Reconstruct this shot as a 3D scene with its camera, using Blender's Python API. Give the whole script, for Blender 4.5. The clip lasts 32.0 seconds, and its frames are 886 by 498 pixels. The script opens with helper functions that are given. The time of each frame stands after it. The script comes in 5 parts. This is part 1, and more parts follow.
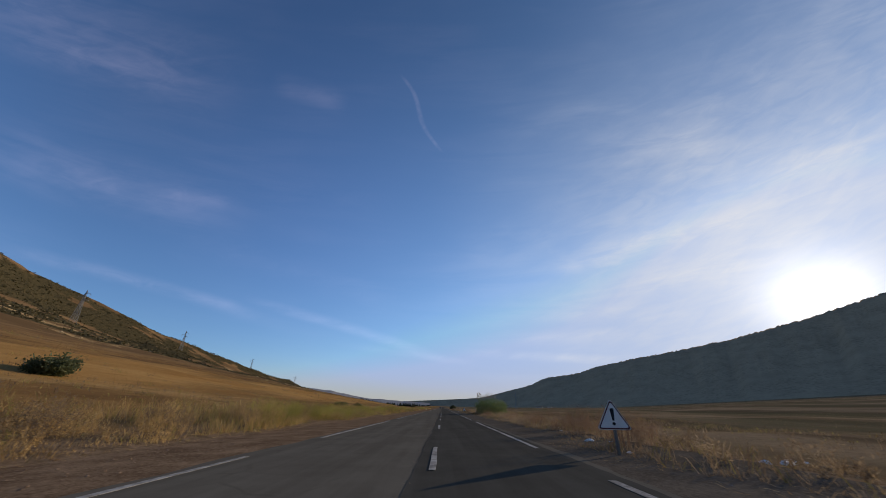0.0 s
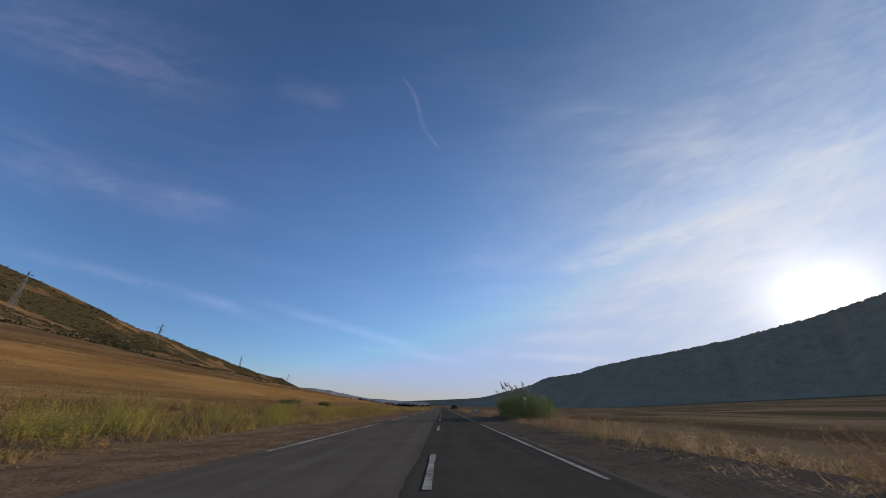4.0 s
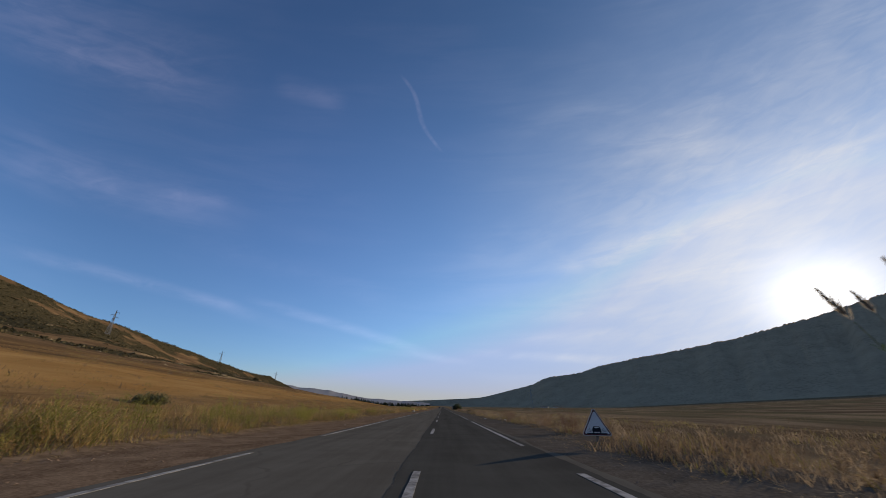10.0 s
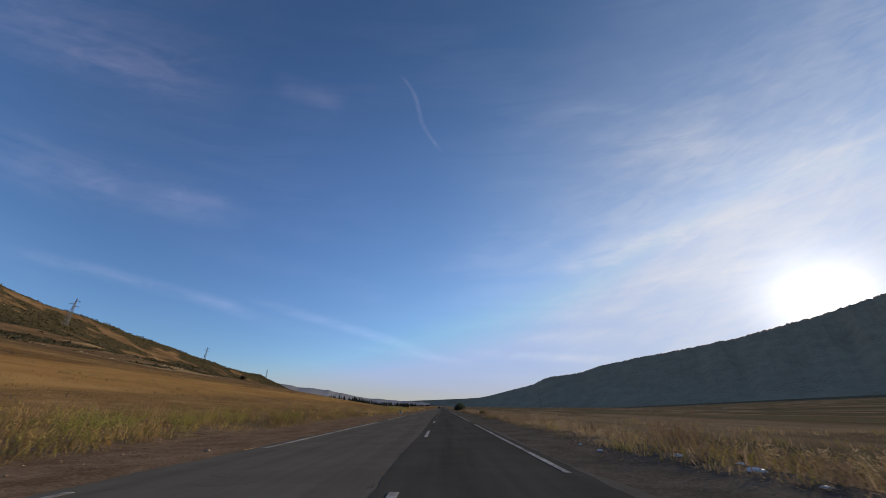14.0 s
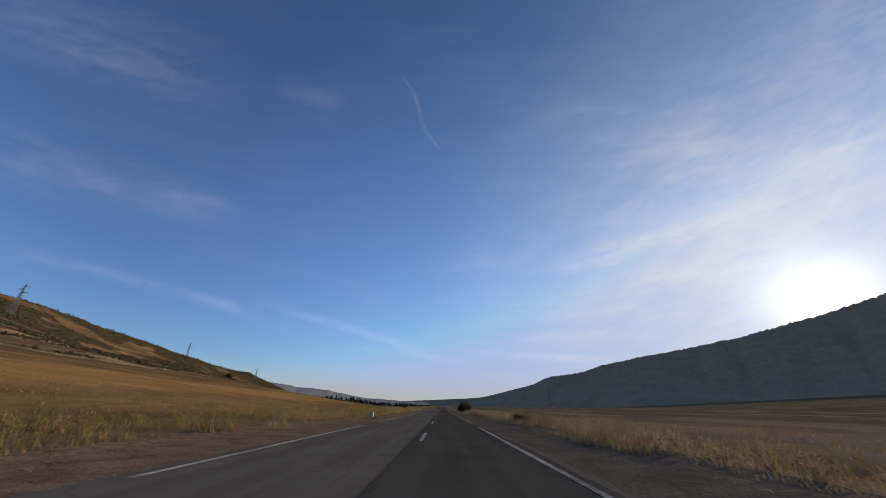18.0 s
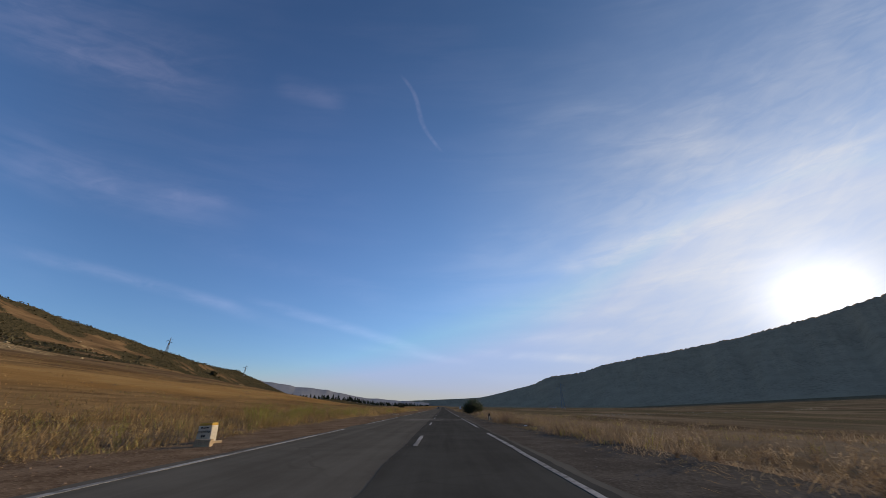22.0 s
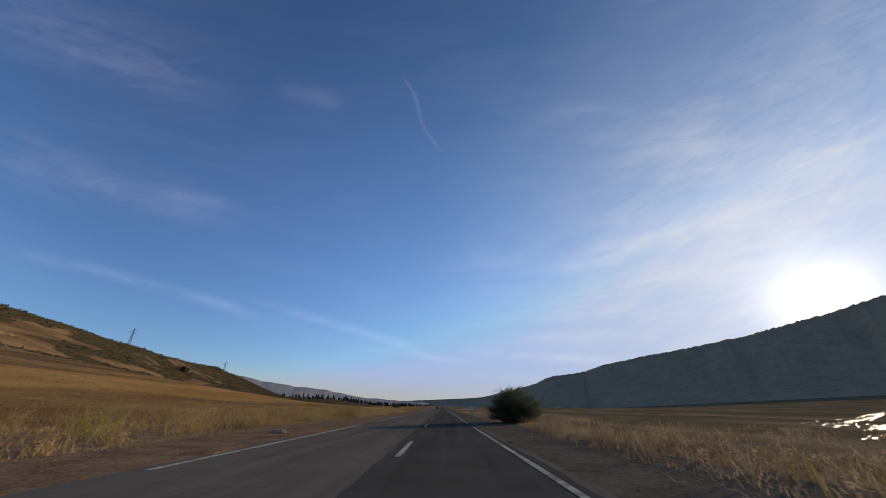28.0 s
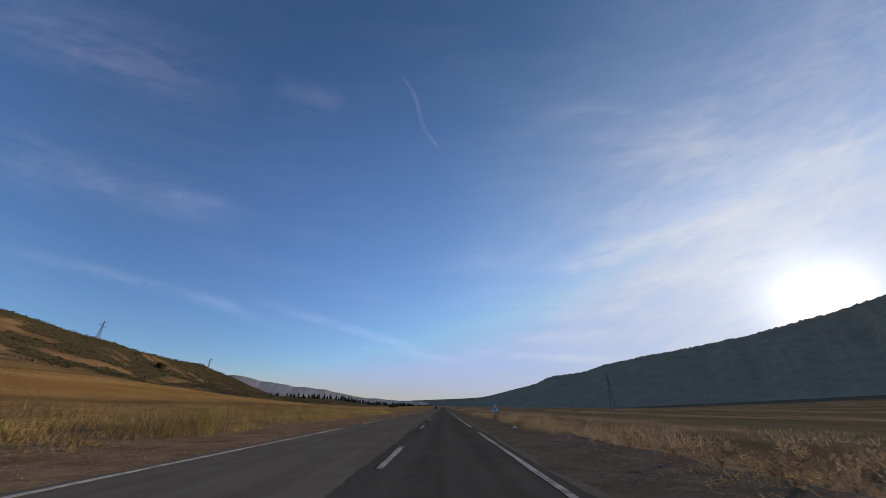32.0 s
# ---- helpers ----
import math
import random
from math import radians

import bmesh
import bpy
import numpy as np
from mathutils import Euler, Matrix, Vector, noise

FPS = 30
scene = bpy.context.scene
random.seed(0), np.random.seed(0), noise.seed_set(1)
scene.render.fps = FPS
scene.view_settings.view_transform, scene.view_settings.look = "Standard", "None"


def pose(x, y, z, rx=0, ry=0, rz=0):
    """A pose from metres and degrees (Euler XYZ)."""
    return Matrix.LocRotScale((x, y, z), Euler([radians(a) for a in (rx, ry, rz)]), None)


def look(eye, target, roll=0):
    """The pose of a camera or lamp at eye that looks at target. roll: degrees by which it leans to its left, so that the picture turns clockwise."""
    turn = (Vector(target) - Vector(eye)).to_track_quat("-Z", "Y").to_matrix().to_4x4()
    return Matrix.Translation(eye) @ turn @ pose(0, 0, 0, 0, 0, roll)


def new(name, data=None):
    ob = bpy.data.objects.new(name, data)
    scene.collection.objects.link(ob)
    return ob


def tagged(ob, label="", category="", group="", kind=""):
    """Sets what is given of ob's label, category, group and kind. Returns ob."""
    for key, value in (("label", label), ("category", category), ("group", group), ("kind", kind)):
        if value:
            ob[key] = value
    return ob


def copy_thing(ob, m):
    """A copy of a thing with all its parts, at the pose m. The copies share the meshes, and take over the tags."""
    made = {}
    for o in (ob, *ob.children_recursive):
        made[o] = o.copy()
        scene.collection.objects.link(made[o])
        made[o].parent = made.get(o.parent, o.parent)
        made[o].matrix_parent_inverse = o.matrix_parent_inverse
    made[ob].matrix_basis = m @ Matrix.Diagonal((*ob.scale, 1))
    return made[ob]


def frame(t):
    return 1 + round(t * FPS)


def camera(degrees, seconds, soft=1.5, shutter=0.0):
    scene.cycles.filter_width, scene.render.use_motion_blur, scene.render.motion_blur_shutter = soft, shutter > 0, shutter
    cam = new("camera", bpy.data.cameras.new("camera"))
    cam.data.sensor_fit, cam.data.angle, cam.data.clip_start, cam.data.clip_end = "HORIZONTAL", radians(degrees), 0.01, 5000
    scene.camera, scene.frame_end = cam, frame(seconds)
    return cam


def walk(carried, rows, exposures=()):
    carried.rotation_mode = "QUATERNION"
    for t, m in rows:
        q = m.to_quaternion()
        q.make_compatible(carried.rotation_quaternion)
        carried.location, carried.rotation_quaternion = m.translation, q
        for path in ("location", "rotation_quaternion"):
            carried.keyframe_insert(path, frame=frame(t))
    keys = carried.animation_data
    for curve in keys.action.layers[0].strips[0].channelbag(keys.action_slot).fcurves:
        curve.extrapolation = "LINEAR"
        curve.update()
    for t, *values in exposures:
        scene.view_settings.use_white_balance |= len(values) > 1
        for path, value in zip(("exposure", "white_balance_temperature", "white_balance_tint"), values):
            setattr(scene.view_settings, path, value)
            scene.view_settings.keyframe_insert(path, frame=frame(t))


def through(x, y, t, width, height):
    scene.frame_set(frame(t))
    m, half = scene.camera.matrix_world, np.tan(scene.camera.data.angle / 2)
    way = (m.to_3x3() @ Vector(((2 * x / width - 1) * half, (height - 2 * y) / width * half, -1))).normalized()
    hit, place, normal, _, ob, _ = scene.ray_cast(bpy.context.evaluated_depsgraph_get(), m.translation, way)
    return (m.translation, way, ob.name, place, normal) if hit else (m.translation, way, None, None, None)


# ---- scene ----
cam = camera(106.4, 32.0, soft=0.65, shutter=0.2)

# ---- camera: a car in the right-hand lane, about 25 km/h, lens tilted up ----
EYE_Z, SPEED, TILT, LEAN, TURN = 1.06, 6.944, 25.56, 0.0, -0.1
ACROSS = [(0, 0.20), (3, 0.22), (6, 0.27), (9.5, 0.44), (13, 0.62), (16, 0.71), (18, 0.75),
          (20.5, 0.80), (23, 0.86), (25.5, 0.96), (28, 1.05), (30, 1.12), (32, 1.19)]
walk(cam, [(t, pose(x, SPEED * t, EYE_Z, 90 + TILT, LEAN, TURN)) for t, x in ACROSS],
     exposures=[(0.0, 0.0), (32.0, 0.0)])

# ---- light: low morning sun ahead on the right, thin cirrus ----
SUN_AZ, SUN_EL = radians(50.0), radians(11.2)
SUN = Vector((math.sin(SUN_AZ) * math.cos(SUN_EL), math.cos(SUN_AZ) * math.cos(SUN_EL), math.sin(SUN_EL)))
lamp = bpy.data.lights.new("sun", "SUN")
lamp.energy, lamp.angle, lamp.color = 3.7, radians(0.55), (1.0, 0.80, 0.54)
sun = new("sun", lamp)
sun.matrix_world = look(SUN * 100, (0, 0, 0))


class Nodes:
    """Small shorthand for building node trees."""

    def __init__(self, tree):
        self.t = tree
        tree.nodes.clear()

    def add(self, kind, props=None, **ins):
        n = self.t.nodes.new(kind)
        for k, v in (props or {}).items():
            setattr(n, k, v)
        for k, v in ins.items():
            self.put(n, k, v)
        return n

    def put(self, n, key, v):
        if key.startswith("i") and key[1:].isdigit():
            s = n.inputs[int(key[1:])]
        else:
            s = n.inputs[key.replace("_", " ")]
        if isinstance(v, bpy.types.NodeSocket):
            self.t.links.new(v, s)
        elif isinstance(v, bpy.types.Node):
            self.t.links.new(v.outputs[0], s)
        else:
            s.default_value = v

    def math(self, op, a, b=0.0, clamp=False):
        return self.add("ShaderNodeMath", {"operation": op, "use_clamp": clamp}, i0=a, i1=b).outputs[0]

    def vec(self, op, a, b=(0, 0, 0)):
        n = self.add("ShaderNodeVectorMath", {"operation": op}, i0=a, i1=b)
        return n.outputs["Value"] if op in ("DOT_PRODUCT", "LENGTH") else n.outputs[0]

    def ramp(self, fac, lo, hi, a=0.0, b=1.0):
        n = self.add("ShaderNodeMapRange", {"interpolation_type": "SMOOTHSTEP"}, Value=fac)
        for k, v in (("From Min", lo), ("From Max", hi), ("To Min", a), ("To Max", b)):
            n.inputs[k].default_value = v
        return n.outputs[0]

    def noise(self, vector, scale, detail=4.0, rough=0.55, warp=0.0):
        n = self.add("ShaderNodeTexNoise", Vector=vector, Scale=scale, Detail=detail, Roughness=rough, Distortion=warp)
        return n.outputs[0]

    def mix(self, fac, a, b, blend="MIX"):
        n = self.add("ShaderNodeMix", {"data_type": "RGBA", "blend_type": blend})
        for k, v in ((0, fac), (6, a), (7, b)):
            if isinstance(v, bpy.types.NodeSocket):
                self.t.links.new(v, n.inputs[k])
            else:
                n.inputs[k].default_value = (*v, 1) if isinstance(v, tuple) and len(v) == 3 else v
        return n.outputs[2]


def make_sky():
    world = bpy.data.worlds.new("sky")
    scene.world = world
    world.use_nodes = True
    n = Nodes(world.node_tree)
    way = n.vec("NORMALIZE", n.add("ShaderNodeTexCoord").outputs["Generated"])
    sky = n.add("ShaderNodeTexSky", {"sky_type": "NISHITA", "sun_disc": False, "sun_elevation": SUN_EL,
                                     "sun_rotation": SUN_AZ, "altitude": 700.0, "air_density": 1.0,
                                     "dust_density": 0.5, "ozone_density": 3.0}).outputs[0]
    facing = n.vec("DOT_PRODUCT", way, tuple(SUN))
    near = n.math("MAXIMUM", facing, 0.0)
    up = n.add("ShaderNodeSeparateXYZ", i0=way).outputs
    # thin cirrus, laid out on a chart of the sky ahead: p across, q up
    tilt = radians(25.56)
    ahead = n.math("MAXIMUM", n.vec("DOT_PRODUCT", way, (0, math.cos(tilt), math.sin(tilt))), 0.12)
    p = n.math("DIVIDE", up[0], ahead)
    q = n.math("DIVIDE", n.vec("DOT_PRODUCT", way, (0, -math.sin(tilt), math.cos(tilt))), ahead)
    w = n.math("SUBTRACT", q, n.math("MULTIPLY", n.math("MULTIPLY", p, p), 0.14))
    along = n.add("ShaderNodeCombineXYZ", i0=n.math("MULTIPLY", p, 0.8), i1=n.math("MULTIPLY", w, 6.0), i2=0.0).outputs[0]
    fanned = n.add("ShaderNodeCombineXYZ", i0=n.math("MULTIPLY", p, 1.6), i1=n.math("MULTIPLY", n.math("SUBTRACT", w, n.math("MULTIPLY", p, 0.18)), 4.6), i2=3.0).outputs[0]
    chart = n.add("ShaderNodeCombineXYZ", i0=p, i1=n.math("MULTIPLY", w, 2.0), i2=0.0).outputs[0]
    ripple = n.ramp(n.noise(along, 2.4, 8.0, 0.6, 0.7), 0.30, 0.74)
    curdle = n.math("ADD", n.math("MULTIPLY", n.ramp(n.noise(fanned, 5.2, 9.0, 0.58, 0.7), 0.30, 0.72), 0.6), n.math("MULTIPLY", n.ramp(n.noise(chart, 3.0, 6.0, 0.55), 0.30, 0.70), 0.4))
    patch = n.ramp(n.noise(chart, 1.5, 3.0), 0.36, 0.68)
    sunward = n.ramp(near, 0.56, 1.0)
    veil = n.math("MULTIPLY", n.math("MULTIPLY", ripple, patch), n.math("ADD", n.math("MULTIPLY", sunward, 0.12), 0.10))
    veil = n.math("ADD", veil, n.math("MULTIPLY", sunward, n.math("ADD", n.math("MULTIPLY", curdle, n.ramp(near, 0.78, 0.97, 0.04, 0.23)), 0.15)))

    def streak(x0, y0, x1, y1, width, much, grain, bow=0.0):
        """A long soft streak of cirrus between two places of the chart."""
        dx, dy = x1 - x0, y1 - y0
        long = math.hypot(dx, dy)
        u = n.math("ADD", n.math("MULTIPLY", n.math("SUBTRACT", p, x0), dx / long ** 2), n.math("MULTIPLY", n.math("SUBTRACT", q, y0), dy / long ** 2))
        v = n.math("ADD", n.math("MULTIPLY", n.math("SUBTRACT", p, x0), -dy / long), n.math("MULTIPLY", n.math("SUBTRACT", q, y0), dx / long))
        v = n.math("ADD", v, n.math("MULTIPLY", n.math("MULTIPLY", u, n.math("SUBTRACT", u, 1.0)), bow))
        across = n.ramp(n.math("ABSOLUTE", v), 0.0, width, 1.0, 0.0)
        ends = n.math("MULTIPLY", n.ramp(u, -0.12, 0.25), n.ramp(u, 0.75, 1.12, 1.0, 0.0))
        return n.math("MULTIPLY", n.math("MULTIPLY", across, ends), n.math("MULTIPLY", grain, much))

    soft = n.math("ADD", n.math("MULTIPLY", curdle, 0.75), n.math("MULTIPLY", ripple, 0.45))
    for x0, y0, x1, y1, width, much, bow in ((-1.45, 0.80, -0.62, 0.47, 0.20, 0.30, 0.0), (-1.30, 0.62, -0.78, 0.50, 0.07, 0.20, 0.0),
                                             (-0.50, 0.50, -0.30, 0.44, 0.05, 0.26, 0.0), (-1.40, 0.30, -0.62, 0.10, 0.13, 0.26, 0.0),
                                             (-1.16, 0.235, -0.95, 0.175, 0.05, 0.20, 0.0), (-0.84, 0.17, -0.64, 0.14, 0.04, 0.16, 0.0),
                                             (-1.34, 0.00, -0.52, -0.215, 0.032, 0.42, 0.05), (-1.0, -0.085, -0.6, -0.175, 0.020, 0.18, 0.0),
                                             (-0.55, -0.165, -0.02, -0.325, 0.024, 0.55, 0.03), (-0.75, 0.02, -0.05, -0.20, 0.06, 0.13, 0.04),
                                             (-0.30, -0.29, 0.10, -0.345, 0.016, 0.24, 0.0), (0.10, -0.315, 0.52, -0.335, 0.020, 0.36, 0.0),
                                             (0.22, -0.275, 0.60, -0.25, 0.030, 0.20, 0.0), (0.30, -0.20, 0.70, -0.18, 0.04, 0.18, 0.0),
                                             (0.50, -0.02, 0.98, 0.11, 0.06, 0.26, 0.03), (0.55, -0.10, 0.95, -0.03, 0.05, 0.18, 0.0),
                                             (0.35, -0.06, 0.60, 0.0, 0.05, 0.14, 0.0), (0.95, 0.17, 1.34, 0.36, 0.09, 0.20, 0.0), (0.05, -0.02, 0.35, 0.06, 0.10, 0.10, 0.0)):
        veil = n.math("ADD", veil, streak(x0, y0, x1, y1, width, much, soft, bow))
    high = n.ramp(up[2], 0.0, 0.08)
    veil = n.math("MULTIPLY", veil, high, True)
    # an old contrail
    bend = n.math("MULTIPLY", n.math("SINE", n.math("MULTIPLY", q, 30.0)), 0.010)
    line = n.math("ADD", n.math("MULTIPLY", n.math("SUBTRACT", q, 0.412), -0.50), n.math("ADD", bend, -0.068))
    off = n.math("ABSOLUTE", n.math("SUBTRACT", p, line))
    trail = n.math("MULTIPLY", n.ramp(off, 0.001, 0.011, 1.0, 0.0), n.math("MULTIPLY", n.ramp(q, 0.285, 0.31), n.ramp(q, 0.49, 0.54, 1.0, 0.0)))
    trail = n.math("MULTIPLY", trail, n.ramp(n.noise(way, 40.0, 3.0), 0.2, 0.7, 0.08, 0.28))
    veil = n.math("MAXIMUM", veil, trail)
    sky = n.mix(1.0, sky, n.mix(n.ramp(near, 0.15, 0.85), n.mix(n.ramp(facing, -0.8, -0.2), (1.20, 1.12, 1.10), (1.01, 1.125, 1.365)), (1.12, 1.185, 1.29)), "MULTIPLY")
    sky = n.mix(1.0, sky, n.ramp(up[2], 0.15, 0.95, 1.16, 1.06), "MULTIPLY")
    off = n.add("ShaderNodeCombineXYZ", i0=n.math("DIVIDE", n.math("ADD", p, 0.22), 0.90), i1=n.math("DIVIDE", n.math("SUBTRACT", q, 0.12), 0.72), i2=0.0).outputs[0]
    sky = n.mix(1.0, sky, n.mix(n.ramp(n.vec("LENGTH", off), 0.0, 1.0), (1.27, 1.23, 1.24), (1.0, 1.0, 1.0)), "MULTIPLY")
    sky = n.mix(1.0, sky, (3.6, 4.78, 7.4), "DARKEN")
    haze = n.math("POWER", n.ramp(up[2], -0.02, 0.15, 1.0, 0.0), 1.6)
    sky = n.mix(n.math("MULTIPLY", haze, 0.88), sky, n.mix(n.ramp(near, 0.3, 0.95), (4.55, 4.15, 3.75), (5.2, 4.9, 4.65)))
    thin = n.mix(1.0, sky, (1.7, 1.35, 1.5), "ADD")
    cloud = n.mix(n.ramp(near, 0.55, 0.97), thin, n.mix(n.ramp(near, 0.78, 0.97), (7.0, 7.35, 8.1), (7.4, 7.25, 7.2)))
    colour = n.mix(veil, sky, cloud)
    # bright air round the sun
    wide = n.math("MULTIPLY", n.math("POWER", near, 32.0), 1.7)
    tight = n.math("MULTIPLY", n.math("POWER", near, 300.0), 6.5)
    glow = n.mix(1.0, (1.0, 0.90, 0.70), n.math("ADD", wide, tight), "MULTIPLY")
    colour = n.mix(1.0, colour, glow, "ADD")
    bg = n.add("ShaderNodeBackground", Color=colour, Strength=0.1035)
    n.add("ShaderNodeOutputWorld", Surface=bg)


make_sky()


# ---- materials ----
def material(name, rough=0.9):
    m = bpy.data.materials.new(name)
    m.use_nodes = True
    n = Nodes(m.node_tree)
    b = n.add("ShaderNodeBsdfPrincipled", Roughness=rough)
    n.put(b, "Specular_IOR_Level", 0.2)
    n.add("ShaderNodeOutputMaterial", Surface=b)
    return m, n, b


def bump(n, b, height, strength, distance):
    k = n.add("ShaderNodeBump", Height=height, Strength=strength, Distance=distance)
    n.put(b, "Normal", k.outputs[0])


def place(n):
    return n.add("ShaderNodeNewGeometry").outputs["Position"]


def plain(name, colour, rough=0.8, metal=0.0, vary=0.25, scale=6.0, relief=0.0):
    """A surface of one colour with stains and grain."""
    m, n, b = material(name, rough)
    at = n.add("ShaderNodeTexCoord").outputs["Object"]
    f = n.math("ADD", n.math("MULTIPLY", n.noise(at, scale, 6.0), 0.6), n.math("MULTIPLY", n.noise(at, scale * 7, 3.0), 0.4))
    dark = tuple(c * (1 - vary) for c in colour)
    light = tuple(min(1.0, c * (1 + vary)) for c in colour)
    n.put(b, "Base_Color", n.mix(n.ramp(f, 0.3, 0.7), dark, light))
    n.put(b, "Metallic", metal)
    if relief:
        bump(n, b, f, 0.6, relief)
    return m


def blades(name, low, high, rough=0.75, through=0.35):
    """Leaf or straw, each blade its own tone, with light coming through."""
    m, n, b = material(name, rough)
    r = n.add("ShaderNodeNewGeometry").outputs["Random Per Island"]
    at = n.add("ShaderNodeMapping", i0=place(n))
    at.inputs["Scale"].default_value = (1.0, 0.4, 1.0)
    patch = n.ramp(n.math("ADD", n.math("MULTIPLY", n.noise(at.outputs[0], 0.30, 3.0), 0.5), n.math("MULTIPLY", n.noise(at.outputs[0], 0.06, 4.0), 0.5)), 0.38, 0.62)
    colour = n.mix(n.math("ADD", n.math("MULTIPLY", r, 0.45), n.math("MULTIPLY", patch, 0.55)), low, high)
    n.put(b, "Base_Color", colour)
    out = [k for k in m.node_tree.nodes if k.bl_idname == "ShaderNodeOutputMaterial"][0]
    t = n.add("ShaderNodeBsdfTranslucent", Color=colour)
    n.put(out, "Surface", n.add("ShaderNodeMixShader", Fac=through, i1=b, i2=t))
    return m


def make_ground_material():
    m, n, b = material("dry_land", 1.0)
    n.put(b, "Specular_IOR_Level", 0.0)
    at = place(n)
    x, y, z = n.add("ShaderNodeSeparateXYZ", i0=at).outputs
    tall = n.add("ShaderNodeMapping", i0=at)
    tall.inputs["Scale"].default_value = (1.0, 0.35, 1.0)
    big = n.noise(at, 0.012, 5.0)
    mid = n.noise(tall.outputs[0], 0.11, 6.0, 0.62)
    fine = n.noise(at, 2.2, 8.0, 0.7)
    straw = n.mix(n.ramp(mid, 0.32, 0.68), (0.205, 0.115, 0.046), (0.37, 0.228, 0.098))
    straw = n.mix(n.ramp(big, 0.42, 0.62, 0.0, 0.6), straw, (0.25, 0.138, 0.054))
    terrace = n.add("ShaderNodeMapping", i0=at)
    terrace.inputs["Scale"].default_value = (0.10, 0.022, 0.10)
    bands = n.noise(terrace.outputs[0], 1.0, 6.0, 0.62, 0.4)
    straw = n.mix(n.ramp(bands, 0.50, 0.62, 0.0, 0.6), straw, (0.15, 0.082, 0.036))
    straw = n.mix(n.ramp(bands, 0.34, 0.44, 0.7, 0.0), straw, (0.44, 0.29, 0.125))
    mottle = n.noise(tall.outputs[0], 0.45, 8.0, 0.72, 0.5)
    straw = n.mix(n.ramp(mottle, 0.50, 0.68, 0.0, 0.75), straw, (0.12, 0.072, 0.032))
    straw = n.mix(n.ramp(mottle, 0.30, 0.44, 0.5, 0.0), straw, (0.46, 0.31, 0.14))
    straw = n.mix(n.ramp(fine, 0.35, 0.75, 0.0, 0.55), straw, (0.13, 0.085, 0.04))
    # the right-hand fields: stubble and turned earth in strips
    strip = n.add("ShaderNodeMapping", i0=at)
    strip.inputs["Rotation"].default_value = (0, 0, radians(-18))
    strip.inputs["Scale"].default_value = (0.10, 0.012, 1.0)
    lines = n.noise(strip.outputs[0], 1.0, 4.0)
    field = n.mix(n.ramp(lines, 0.38, 0.62), (0.12, 0.085, 0.050), (0.30, 0.215, 0.128))
    green = n.add("ShaderNodeMapping", i0=at)
    green.inputs["Scale"].default_value = (0.045, 0.009, 1.0)
    field = n.mix(n.ramp(n.noise(green.outputs[0], 1.0, 3.0), 0.46, 0.58, 0.0, 0.75), field, (0.115, 0.103, 0.055))
    field = n.mix(n.ramp(fine, 0.35, 0.75, 0.0, 0.45), field, (0.12, 0.075, 0.042))
    soil = n.mix(n.ramp(x, 2.0, 14.0), straw, field)
    soil = n.mix(n.math("MULTIPLY", n.ramp(x, -13.0, -9.5), n.ramp(x, 7.5, 10.0, 0.8, 0.0)), soil, n.mix(n.ramp(fine, 0.35, 0.65), (0.27, 0.19, 0.125), (0.12, 0.085, 0.056)))
    # a belt of bright straw along the hill's foot, brown above it
    sway = n.math("MULTIPLY", n.math("SUBTRACT", n.noise(terrace.outputs[0], 0.7, 4.0), 0.5), 34.0)
    out = n.math("ADD", n.math("MULTIPLY", x, -1.0), sway)
    belt = n.math("MULTIPLY", n.ramp(out, 27.0, 38.0), n.ramp(out, 50.0, 60.0, 1.0, 0.0))
    soil = n.mix(n.math("MULTIPLY", belt, 0.62), soil, n.mix(n.ramp(mid, 0.3, 0.7), (0.35, 0.185, 0.060), (0.48, 0.285, 0.100)))
    drawn = n.add("ShaderNodeMapping", i0=at)
    drawn.inputs["Scale"].default_value = (0.22, 0.03, 0.22)
    dark = n.ramp(n.noise(drawn.outputs[0], 1.0, 5.0, 0.6, 0.6), 0.52, 0.60)
    soil = n.mix(n.math("MULTIPLY", dark, n.ramp(out, 45.0, 62.0, 0.0, 0.75)), soil, (0.105, 0.066, 0.036))
    # scrub and bare rock on the upper slope of the left-hand hill
    upper = n.ramp(out, 58.0, 84.0)
    scrub_at = n.add("ShaderNodeAttribute", {"attribute_name": "scrub"}).outputs["Fac"]
    rock_at = n.add("ShaderNodeAttribute", {"attribute_name": "rock"}).outputs["Fac"]
    ragged = n.math("MULTIPLY", n.math("SUBTRACT", n.noise(at, 0.35, 7.0, 0.7), 0.5), 0.9)
    cover = n.ramp(n.math("ADD", scrub_at, ragged), -0.06, 0.12)
    bare = n.ramp(n.math("ADD", rock_at, ragged), 0.18, 0.34)
    scrub = n.mix(n.ramp(n.noise(at, 0.9, 5.0, 0.7), 0.35, 0.65), (0.036, 0.034, 0.019), (0.100, 0.078, 0.042))
    slope = n.mix(n.ramp(bands, 0.36, 0.62), (0.235, 0.148, 0.076), (0.132, 0.084, 0.045))
    slope = n.mix(n.ramp(mottle, 0.48, 0.66, 0.0, 0.6), slope, (0.125, 0.080, 0.042))
    slope = n.mix(bare, slope, n.mix(n.ramp(n.noise(at, 0.6, 6.0, 0.7), 0.4, 0.62), (0.44, 0.31, 0.155), (0.17, 0.11, 0.058)))
    hill = n.mix(cover, slope, scrub)
    n.put(b, "Base_Color", n.mix(upper, soil, hill))
